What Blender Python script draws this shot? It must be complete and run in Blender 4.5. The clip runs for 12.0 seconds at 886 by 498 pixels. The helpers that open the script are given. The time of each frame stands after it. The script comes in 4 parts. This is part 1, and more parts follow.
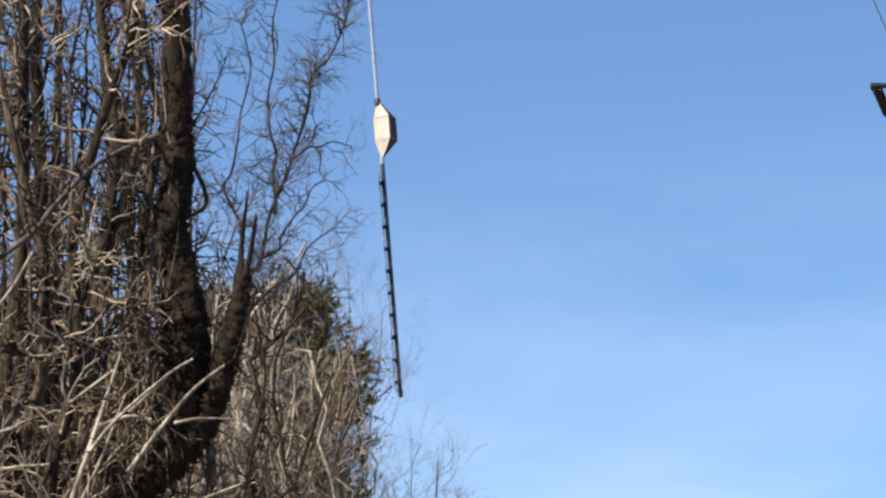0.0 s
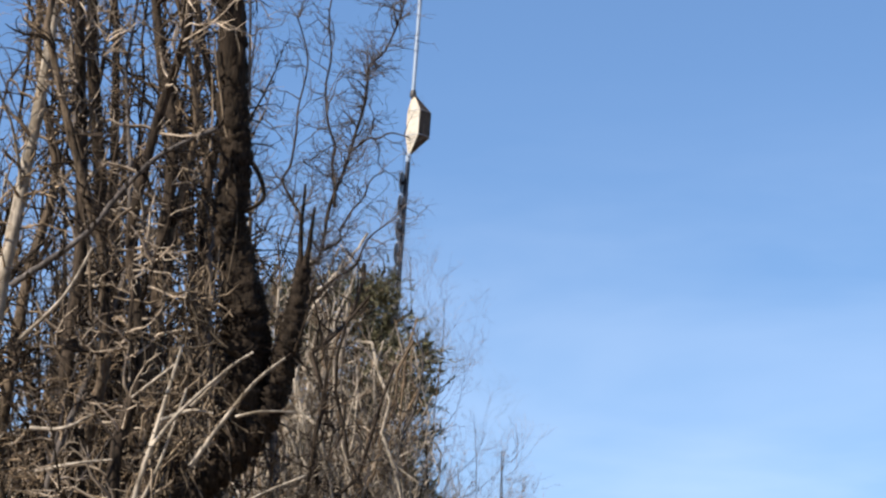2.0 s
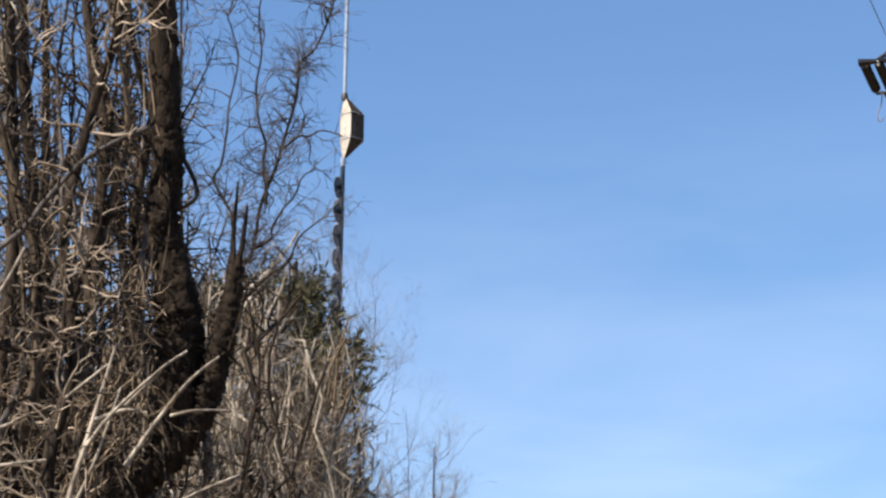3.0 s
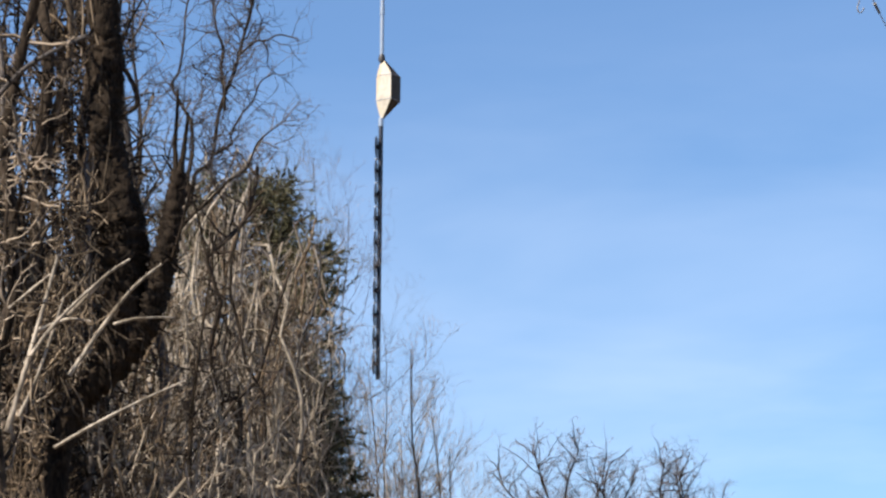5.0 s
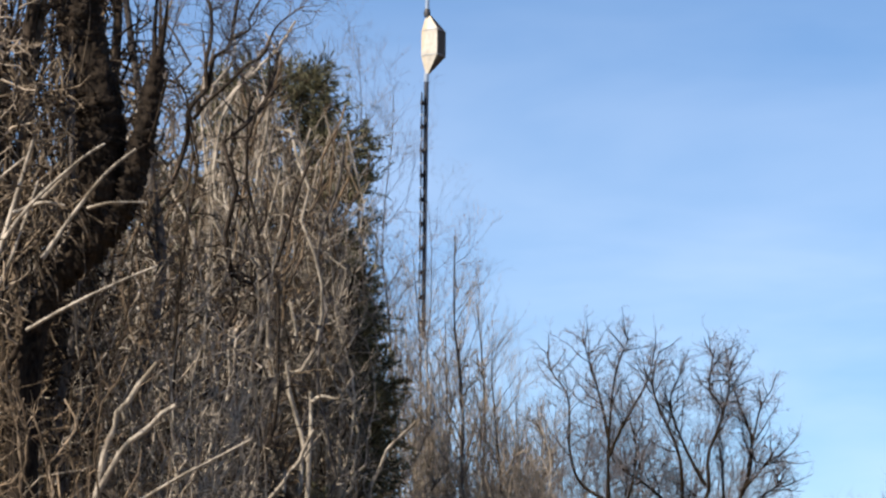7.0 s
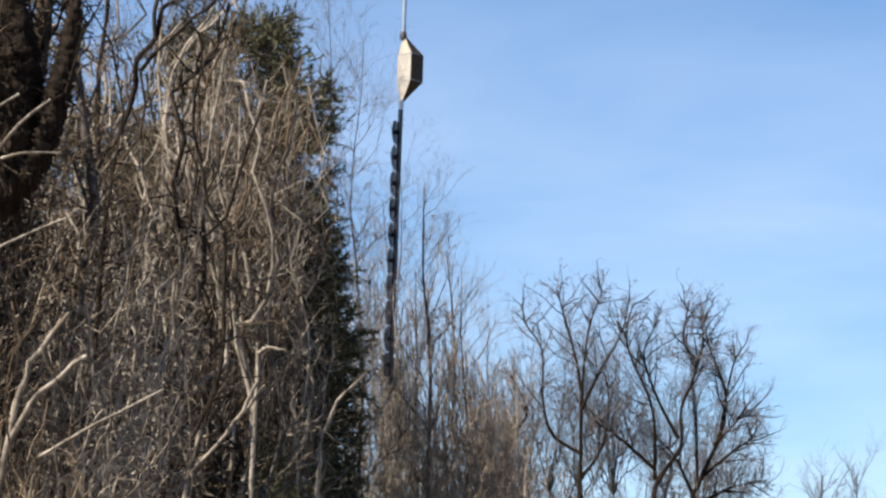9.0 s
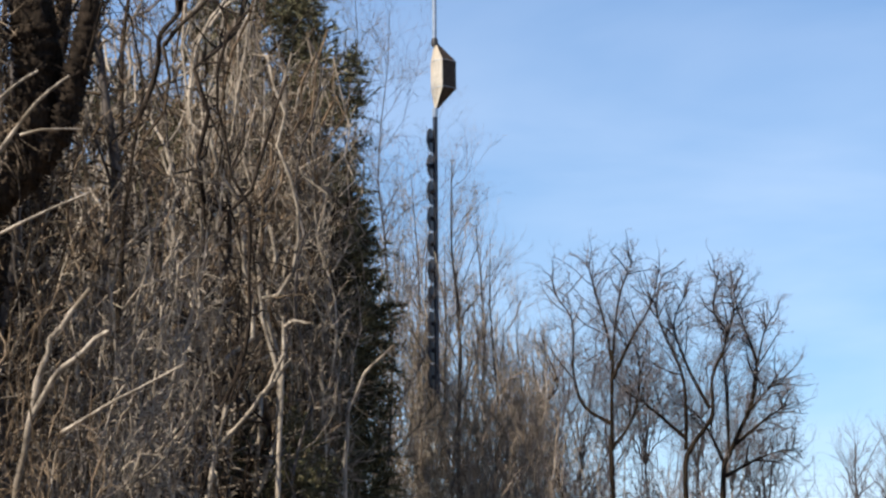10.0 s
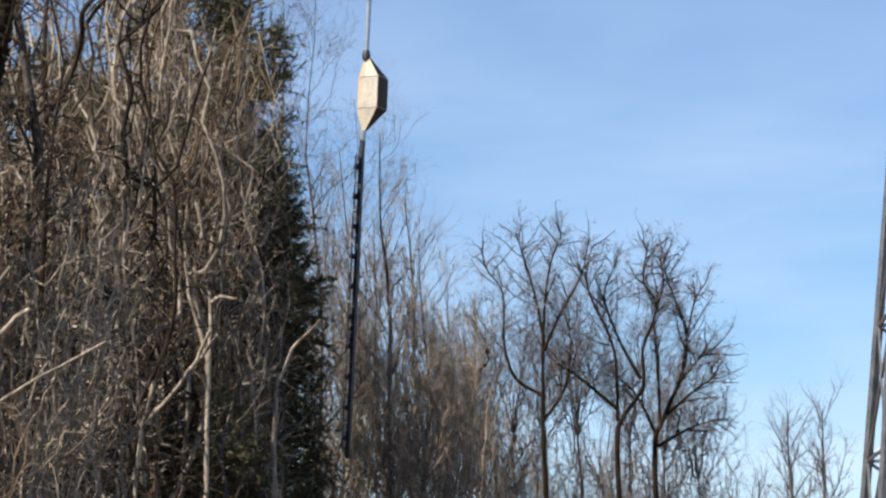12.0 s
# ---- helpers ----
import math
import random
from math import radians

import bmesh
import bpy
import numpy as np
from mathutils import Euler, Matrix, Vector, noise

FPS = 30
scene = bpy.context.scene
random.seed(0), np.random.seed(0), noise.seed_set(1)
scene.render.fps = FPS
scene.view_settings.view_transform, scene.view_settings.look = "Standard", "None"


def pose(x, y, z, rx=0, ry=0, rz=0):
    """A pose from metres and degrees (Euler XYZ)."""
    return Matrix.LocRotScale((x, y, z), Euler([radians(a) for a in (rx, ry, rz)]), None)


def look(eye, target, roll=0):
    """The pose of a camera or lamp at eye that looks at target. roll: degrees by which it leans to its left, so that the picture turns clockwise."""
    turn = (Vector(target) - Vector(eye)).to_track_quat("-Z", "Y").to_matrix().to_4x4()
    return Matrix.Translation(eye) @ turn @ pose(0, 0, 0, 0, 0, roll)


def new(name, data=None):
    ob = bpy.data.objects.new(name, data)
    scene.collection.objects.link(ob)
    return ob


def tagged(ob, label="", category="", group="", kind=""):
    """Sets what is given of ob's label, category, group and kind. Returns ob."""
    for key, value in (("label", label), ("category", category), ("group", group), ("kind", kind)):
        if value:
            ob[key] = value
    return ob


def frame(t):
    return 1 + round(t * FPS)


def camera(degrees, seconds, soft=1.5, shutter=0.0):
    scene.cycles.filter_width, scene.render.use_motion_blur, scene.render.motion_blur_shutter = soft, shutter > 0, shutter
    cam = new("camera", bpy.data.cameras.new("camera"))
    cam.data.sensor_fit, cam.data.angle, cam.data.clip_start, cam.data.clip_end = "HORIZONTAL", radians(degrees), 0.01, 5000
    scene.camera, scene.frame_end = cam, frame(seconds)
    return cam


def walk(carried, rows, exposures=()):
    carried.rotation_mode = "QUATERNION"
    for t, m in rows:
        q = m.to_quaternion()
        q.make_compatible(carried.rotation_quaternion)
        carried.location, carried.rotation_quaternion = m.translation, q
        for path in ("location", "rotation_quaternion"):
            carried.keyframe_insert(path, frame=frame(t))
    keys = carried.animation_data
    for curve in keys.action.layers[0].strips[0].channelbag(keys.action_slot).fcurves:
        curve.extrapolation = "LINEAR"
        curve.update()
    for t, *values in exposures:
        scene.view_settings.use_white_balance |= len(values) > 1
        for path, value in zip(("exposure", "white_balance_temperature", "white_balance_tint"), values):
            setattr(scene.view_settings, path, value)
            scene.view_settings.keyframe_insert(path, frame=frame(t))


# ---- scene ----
cam = camera(16.0, 12.0, soft=2.5)

# seconds, eye x, turn to the left, tilt up, roll (degrees)
PATH = [
    (0.0, 0.00, 0.002, 14.520, 0.99),
    (0.5, 0.03, 0.407, 14.394, 0.85),
    (1.0, 0.03, 0.875, 14.311, 0.71),
    (1.5, 0.04, 1.217, 14.292, 0.47),
    (2.0, 0.05, 1.188, 14.324, 0.34),
    (2.5, 0.04, 0.606, 14.458, -0.01),
    (3.0, 0.00, -0.152, 14.270, -0.40),
    (3.5, -0.06, -0.944, 13.734, -0.52),
    (3.7, -0.03, -1.120, 13.462, -0.47),
    (5.3, 0.79, 0.048, 12.202, -1.81),
    (5.5, 0.92, 0.388, 11.991, -1.51),
    (6.0, 1.24, 0.916, 11.545, -1.24),
    (6.5, 1.58, 1.572, 10.874, -0.65),
    (7.0, 1.92, 1.861, 10.424, -0.53),
    (7.2, 2.02, 1.981, 10.251, -0.47),
    (8.8, 2.91, 2.092, 9.654, -0.01),
    (9.0, 2.96, 2.166, 9.540, -0.12),
    (9.5, 3.08, 2.468, 9.274, -0.37),
    (10.0, 3.12, 2.824, 9.033, -0.62),
    (10.5, 3.13, 2.799, 8.917, -0.81),
    (11.0, 3.17, 2.526, 8.945, -1.04),
    (11.5, 3.23, 2.059, 8.659, -1.27),
    (12.0, 3.26, 1.645, 8.527, -1.43),
]
walk(cam, [(t, pose(x, 0, 1.6, 90 + tilt, 0, turn) @ pose(0, 0, 0, 0, 0, roll)) for t, x, turn, tilt, roll in PATH],
     exposures=[(0.0, 1.17), (3.7, 1.15), (7.0, 1.11), (10.0, 1.05), (12.0, 0.97)])

# ---- light: clear winter day, sun to the left of the camera ----
SUN = Vector((-0.62, -0.50, 0.80)).normalized()
world = bpy.data.worlds.new("sky")
scene.world = world
world.use_nodes = True
wn, wl = world.node_tree.nodes, world.node_tree.links
wn.clear()
sky = wn.new("ShaderNodeTexSky")
sky.sky_type, sky.sun_disc = "NISHITA", False
sky.sun_elevation, sky.sun_rotation = math.asin(SUN.z), math.atan2(SUN.x, SUN.y)
sky.altitude, sky.air_density, sky.dust_density, sky.ozone_density = 300, 1.0, 0.03, 6.8
# thin high cloud, streaked sideways
geo = wn.new("ShaderNodeTexCoord")
stretch = wn.new("ShaderNodeMapping")
stretch.inputs["Scale"].default_value = (4.0, 1.0, 17.0)
stretch.inputs["Rotation"].default_value = (0, radians(7), 0)
wisp = wn.new("ShaderNodeTexNoise")
wisp.inputs["Scale"].default_value, wisp.inputs["Detail"].default_value = 1.3, 5.0
wisp.inputs["Roughness"].default_value, wisp.inputs["Distortion"].default_value = 0.5, 0.3
thin = wn.new("ShaderNodeMapRange")
for key, value in (("From Min", 0.38), ("From Max", 0.78), ("To Min", 0.02), ("To Max", 0.47)):
    thin.inputs[key].default_value = value
height = wn.new("ShaderNodeSeparateXYZ")
lower = wn.new("ShaderNodeMapRange")
for key, value in (("From Min", 0.12), ("From Max", 0.30), ("To Min", 1.0), ("To Max", 0.0)):
    lower.inputs[key].default_value = value
both = wn.new("ShaderNodeMath")
both.operation = "MULTIPLY"
veil = wn.new("ShaderNodeMix")
veil.data_type = "RGBA"
veil.inputs["B"].default_value = (6.9, 7.65, 9.0, 1)
back = wn.new("ShaderNodeBackground")
back.inputs["Strength"].default_value = 0.072
out = wn.new("ShaderNodeOutputWorld")
wl.new(geo.outputs["Generated"], stretch.inputs["Vector"])
wl.new(stretch.outputs["Vector"], wisp.inputs["Vector"])
wl.new(wisp.outputs["Fac"], thin.inputs["Value"])
wl.new(geo.outputs["Generated"], height.inputs["Vector"])
wl.new(height.outputs["Z"], lower.inputs["Value"])
wl.new(thin.outputs["Result"], both.inputs[0])
wl.new(lower.outputs["Result"], both.inputs[1])
wl.new(both.outputs[0], veil.inputs["Factor"])
wl.new(sky.outputs["Color"], veil.inputs["A"])
wl.new(veil.outputs["Result"], back.inputs["Color"])
wl.new(back.outputs["Background"], out.inputs["Surface"])
lamp = new("sun", bpy.data.lights.new("sun", "SUN"))
lamp.data.energy, lamp.data.angle, lamp.data.color = 5.0, radians(0.53), (1.0, 0.885, 0.74)
lamp.matrix_world = look(SUN * 50, (0, 0, 0))


# ---- materials ----
def material(name, dark, light, scale=6.0, rough=0.85, metal=0.0, bump=0.3, stretch=(1, 1, 1), fine=5.0, vary=0.0, patch=None, gloss=0.5):
    """Two scales of noise between two colours, with relief; vary: how far single pieces differ in tone."""
    m = bpy.data.materials.new(name)
    m.use_nodes = True
    n, l = m.node_tree.nodes, m.node_tree.links
    bsdf = n["Principled BSDF"]
    coord, mp = n.new("ShaderNodeTexCoord"), n.new("ShaderNodeMapping")
    mp.inputs["Scale"].default_value = stretch
    l.new(coord.outputs["Object"], mp.inputs["Vector"])
    a, b = n.new("ShaderNodeTexNoise"), n.new("ShaderNodeTexNoise")
    a.inputs["Scale"].default_value, a.inputs["Detail"].default_value = scale, 6
    b.inputs["Scale"].default_value, b.inputs["Detail"].default_value = scale * fine, 4
    mix = n.new("ShaderNodeMath")
    mix.operation = "MULTIPLY_ADD"
    mix.inputs[1].default_value, mix.inputs[2].default_value = 0.5, 0.0
    half = n.new("ShaderNodeMath")
    half.operation = "MULTIPLY_ADD"
    half.inputs[1].default_value = 0.5
    ramp = n.new("ShaderNodeValToRGB")
    ramp.color_ramp.elements[0].position, ramp.color_ramp.elements[1].position = 0.36, 0.66
    ramp.color_ramp.elements[0].color, ramp.color_ramp.elements[1].color = (*dark, 1), (*light, 1)
    for t in (a, b):
        l.new(mp.outputs["Vector"], t.inputs["Vector"])
    l.new(a.outputs["Fac"], mix.inputs[0])
    l.new(b.outputs["Fac"], half.inputs[0])
    l.new(mix.outputs[0], half.inputs[2])
    l.new(half.outputs[0], ramp.inputs["Fac"])
    colour = ramp.outputs["Color"]
    if vary:
        info = n.new("ShaderNodeNewGeometry")
        span, hsv = n.new("ShaderNodeMapRange"), n.new("ShaderNodeHueSaturation")
        span.inputs["To Min"].default_value, span.inputs["To Max"].default_value = 1 - vary, 1 + vary
        l.new(info.outputs["Random Per Island"], span.inputs["Value"])
        l.new(span.outputs["Result"], hsv.inputs["Value"])
        l.new(colour, hsv.inputs["Color"])
        colour = hsv.outputs["Color"]
    if patch:
        spot, where, over = n.new("ShaderNodeTexNoise"), n.new("ShaderNodeMapRange"), n.new("ShaderNodeMix")
        spot.inputs["Scale"].default_value, spot.inputs["Detail"].default_value = patch[1], 3
        where.inputs["From Min"].default_value, where.inputs["From Max"].default_value = 0.52, 0.66
        over.data_type = "RGBA"
        over.inputs["B"].default_value = (*patch[0], 1)
        l.new(coord.outputs["Object"], spot.inputs["Vector"])
        l.new(spot.outputs["Fac"], where.inputs["Value"])
        l.new(where.outputs["Result"], over.inputs["Factor"])
        l.new(colour, over.inputs["A"])
        colour = over.outputs["Result"]
    l.new(colour, bsdf.inputs["Base Color"])
    bsdf.inputs["Roughness"].default_value, bsdf.inputs["Metallic"].default_value = rough, metal
    bsdf.inputs["Specular IOR Level"].default_value = gloss
    if bump:
        relief = n.new("ShaderNodeBump")
        relief.inputs["Strength"].default_value, relief.inputs["Distance"].default_value = bump, 0.03
        l.new(half.outputs[0], relief.inputs["Height"])
        l.new(relief.outputs["Normal"], bsdf.inputs["Normal"])
    return m


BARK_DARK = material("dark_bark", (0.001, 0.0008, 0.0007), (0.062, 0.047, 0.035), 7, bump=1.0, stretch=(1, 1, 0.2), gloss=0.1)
# darker copy of the dark bark; the trunks' shaded side is put into its colour
BARK_SHADED = material("shade_black_bark", (0.0008, 0.0006, 0.0005), (0.034, 0.025, 0.018), 7, bump=1.0, stretch=(1, 1, 0.2), gloss=0.1)
BARK_BROWN = material("brown_bark", (0.006, 0.0045, 0.0034), (0.15, 0.115, 0.083), 5, bump=0.8, stretch=(1, 1, 0.25), gloss=0.1)
BARK_PALE = material("pale_bark", (0.07, 0.060, 0.048), (0.44, 0.39, 0.325), 4, bump=0.4, stretch=(1, 1, 0.4), patch=((0.13, 0.11, 0.085), 2.0), gloss=0.1)
BARK_GREY = material("grey_bark", (0.028, 0.025, 0.024), (0.125, 0.112, 0.106), 5, bump=0.5, stretch=(1, 1, 0.3), gloss=0.1)
TWIG_BROWN = material("brown_twigs", (0.014, 0.0098, 0.0062), (0.27, 0.205, 0.142), 2, bump=0, vary=0.45, gloss=0.1)
TWIG_GREY = material("grey_twigs", (0.052, 0.048, 0.052), (0.21, 0.195, 0.203), 2, bump=0, vary=0.4, gloss=0.1)
TWIG_CROWN = material("blue_grey_twigs", (0.026, 0.025, 0.029), (0.105, 0.096, 0.1), 2, bump=0, vary=0.4, gloss=0.1)
# near-black twigs: the shade deep in the wood is put into their colour
TWIG_SHADE = material("shade_dark_twigs", (0.0066, 0.00495, 0.00385), (0.0432, 0.03312, 0.02592), 2, bump=0, vary=0.4, gloss=0.1)
TWIG_PALE = material("pale_twigs", (0.055, 0.047, 0.038), (0.45, 0.392, 0.32), 2, bump=0, vary=0.35, gloss=0.1)
# brighter copy of the brown twigs, with sunlight put into the colour
TWIG_SUNLIT = material("sunlit_brown_twigs", (0.07, 0.056, 0.044), (0.36, 0.30, 0.238), 2, bump=0, vary=0.45, gloss=0.1)
TWIG_FAR = material("grey_brown_twigs", (0.012, 0.0088, 0.006), (0.17, 0.125, 0.085), 2, bump=0, vary=0.5, gloss=0.1)
VINE = material("dead_vines", (0.012, 0.009, 0.0065), (0.20, 0.158, 0.115), 2, bump=0, vary=0.65, gloss=0.1)
NEEDLE = material("pine_needles", (0.014, 0.016, 0.0085), (0.17, 0.16, 0.092), 0.9, rough=0.6, bump=0, vary=0.45, gloss=0.1)
LITTER = material("leaf_litter", (0.07, 0.05, 0.03), (0.22, 0.16, 0.10), 0.4, bump=0.6, fine=12, gloss=0.1)
FIBREGLASS = material("weathered_white_casing", (0.34, 0.31, 0.26), (0.49, 0.465, 0.41), 2.5, rough=0.45, bump=0.05, patch=((0.42, 0.34, 0.23), 1.3))
CASING_SIDE = material("brown_side_panel", (0.02, 0.015, 0.011), (0.075, 0.054, 0.038), 3, gloss=0.2, rough=0.6, bump=0.08)
CASING_DARK = material("dark_steel_panel", (0.03, 0.03, 0.034), (0.07, 0.066, 0.064), 4, rough=0.5, metal=0.4, bump=0.1)
ALUMINIUM = material("brushed_aluminium", (0.27, 0.32, 0.38), (0.40, 0.45, 0.51), 6, rough=0.32, metal=0.5, bump=0.05)
BLADE_STEEL = material("dark_saw_steel", (0.02, 0.024, 0.036), (0.06, 0.066, 0.082), 5, rough=0.45, metal=0.4, bump=0.05)
GALVANISED = material("galvanised_steel", (0.09, 0.10, 0.115), (0.20, 0.215, 0.235), 3, rough=0.5, metal=0.5, bump=0.1)
PORCELAIN = material("dark_insulator_glaze", (0.005, 0.005, 0.006), (0.014, 0.013, 0.014), 4, rough=0.25, bump=0)
WIRE = material("conductor_wire", (0.10, 0.10, 0.105), (0.22, 0.22, 0.23), 5, rough=0.6, metal=0.4, bump=0)


# ---- building helpers ----
class Tubes:
    """Gathers tapered tubes into one list of points and faces."""

    def __init__(self):
        self.v, self.f = [], []

    def add(self, pts, radii, sides=3, rough=0.0, rng=None):
        base, d = len(self.v), None
        for i, p in enumerate(pts):
            q = pts[min(i + 1, len(pts) - 1)] - pts[max(i - 1, 0)]
            d = q.normalized() if q.length > 1e-6 else Vector((0, 0, 1))
            side = d.cross(Vector((0.31, 0.83, 0.46)))
            side = (side if side.length > 0.05 else d.cross(Vector((1, 0, 0)))).normalized()
            other = d.cross(side)
            for k in range(sides):
                a = 2 * math.pi * k / sides
                r = radii[i] * (1 + rough * (rng.random() - 0.5) if rough else 1)
                self.v.append(p + side * (r * math.cos(a)) + other * (r * math.sin(a)))
        for i in range(len(pts) - 1):
            for k in range(sides):
                a, b = base + i * sides + k, base + i * sides + (k + 1) % sides
                self.f.append((a, b, b + sides, a + sides))
        if sides > 3:
            last, n = base + (len(pts) - 1) * sides, len(self.v)
            self.v += self.v[base:base + sides] + self.v[last:last + sides]
            self.f.append(tuple(n + k for k in reversed(range(sides))))
            self.f.append(tuple(n + sides + k for k in range(sides)))

    def mesh(self, name, mat, smooth=True):
        me = bpy.data.meshes.new(name)
        me.from_pydata([tuple(p) for p in self.v], [], self.f)
        me.materials.append(mat)
        me.polygons.foreach_set("use_smooth", [smooth] * len(me.polygons))
        me.update()
        return me


def part(name, shape, mat, parent=None, label="", smooth=True):
    """Links tubes or a bmesh as one mesh object under a thing or a part."""
    if isinstance(shape, Tubes):
        me = shape.mesh(name, mat, smooth)
    else:
        me = bpy.data.meshes.new(name)
        shape.to_mesh(me)
        shape.free()
        me.materials.append(mat)
    ob = new(name, me)
    ob.parent = parent
    return tagged(ob, label)


def thing(name, at, label, category, group="", kind=""):
    ob = new(name)
    ob.empty_display_size = 0.3
    ob.location = at
    return tagged(ob, label, category, group, kind)


def rand3(rng):
    return Vector((rng.gauss(0, 1), rng.gauss(0, 1), rng.gauss(0, 1)))


def wander(rng, p, d, length, n, wild, up):
    """A crooked line of n steps from p towards d; up draws it to the sky (or down, if negative)."""
    pts = [p.copy()]
    for _ in range(n):
        d = (d + rand3(rng) * wild + Vector((0, 0, up))).normalized()
        p = p + d * (length / n)
        pts.append(p)
    return pts


def spot(pts, s):
    s = min(max(s, 0.0), 0.999) * (len(pts) - 1)
    i = int(s)
    return pts[i].lerp(pts[i + 1], s - i), (pts[i + 1] - pts[i]).normalized()


def fork(rng, d, angle):
    """A way that leaves d by that angle, to any side."""
    side = d.cross(rand3(rng)).normalized()
    a = radians(angle * rng.uniform(0.7, 1.3))
    return (d * math.cos(a) + side * math.sin(a)).normalized()


def sprout(rng, into, pts, r0, r1, levels, start=0.1, low=-99.0):
    """Fills a limb with side twigs, level by level; none below low. levels: (count per metre, angle, length, thickness, wildness, up)."""
    if not levels:
        return
    per, angle, length, radius, wild, up = levels[0]
    total = sum((b - a).length for a, b in zip(pts, pts[1:]))
    for _ in range(max(1, int(per * total + rng.random()))):
        s = start + (1 - start) * rng.random()
        p, d = spot(pts, s)
        if p.z < low:
            continue
        ln = length * rng.uniform(0.45, 1.15) * (1.1 - 0.55 * s)
        r = min(radius * rng.uniform(0.7, 1.3), (r0 + (r1 - r0) * s) * 0.85 + 0.001)
        sub = wander(rng, p, fork(rng, d, angle), ln, 6 if ln > 0.9 else 4 if ln > 0.35 else 3 if ln > 0.2 else 2, wild, up)
        into.add(sub, [r * (1 - 0.7 * k / (len(sub) - 1)) for k in range(len(sub))], 3)
        sprout(rng, into, sub, r, r * 0.3, levels[1:], 0.15)


def stuff(name, shape, mat, parent, label=""):
    """A part of uncounted small pieces."""
    return tagged(part(name, shape, mat, parent, label), kind="stuff")


def stem_line(rng, aim, height, n, wild, pull=0.35):
    """A slightly crooked trunk that keeps to its aim."""
    p, d, pts = Vector((0, 0, -0.1)), aim.copy(), [Vector((0, 0, -0.1))]
    for _ in range(n):
        off = aim * (p.dot(aim)) - p
        d = (d * 0.45 + aim * 0.55 + rand3(rng) * wild + off * pull).normalized()
        p = p + d * (height / n)
        pts.append(p)
    # crooked or not, it ends at its height
    grow = height / max(p.dot(aim), 0.5 * height)
    return [Vector((q.x, q.y, q.z * grow)) for q in pts]


def bare_tree(seed, base, height, girth, bark, twig, label, limbs=12, first=0.35, angle=42, reach=0.38, up=0.12, lean=(0, 0),
              levels=((2.6, 45, 1.3, 0.02, 0.16, 0.06), (5.0, 42, 0.6, 0.009, 0.2, 0.04)),
              group="bare woodland trees", name="bare_tree", wild=0.06, sides=9, low=3.6, steps_up=14, taper=0.88):
    """A leafless tree: one trunk, its main limbs, and its twigs."""
    rng = random.Random(seed)
    tree = thing(name, base, label, "tree", group)
    trunk, twigs = Tubes(), Tubes()
    pts = stem_line(rng, Vector((lean[0], lean[1], 1)).normalized(), height, steps_up, wild)
    steps = steps_up * (5 if girth > 0.085 else 1)
    bole = smooth_line(pts, 5) if steps > steps_up else pts
    trunk.add(bole, [girth * (1 - taper * (i / steps) ** 1.5) * (1 + 0.35 * max(0, 1 - steps_up * i / steps)) for i in range(steps + 1)], sides + (4 if girth > 0.085 else 0), 0.24, rng)
    part("trunk", trunk, bark, tree)
    sprout(rng, twigs, pts[int(steps_up * first):], girth * 0.6, girth * 0.1, levels, 0.1, low)
    for k in range(limbs):
        s = first + (0.97 - first) * (k + rng.random()) / limbs
        p, d = spot(pts, s)
        ln = height * reach * (1.15 - 0.75 * s) * rng.uniform(0.75, 1.25)
        r = girth * (1 - s * 0.85) * rng.uniform(0.4, 0.6)
        line = wander(rng, p, fork(rng, d, angle), ln, 8, 0.14, up)
        limb = Tubes()
        limb.add(line, [r * (1 - 0.85 * i / 8) for i in range(9)], 6)
        part("limb", limb, bark, tree)
        sprout(rng, twigs, line, r, r * 0.15, levels, 0.1, low)
    stuff("crown", twigs, twig, tree)
    return tree


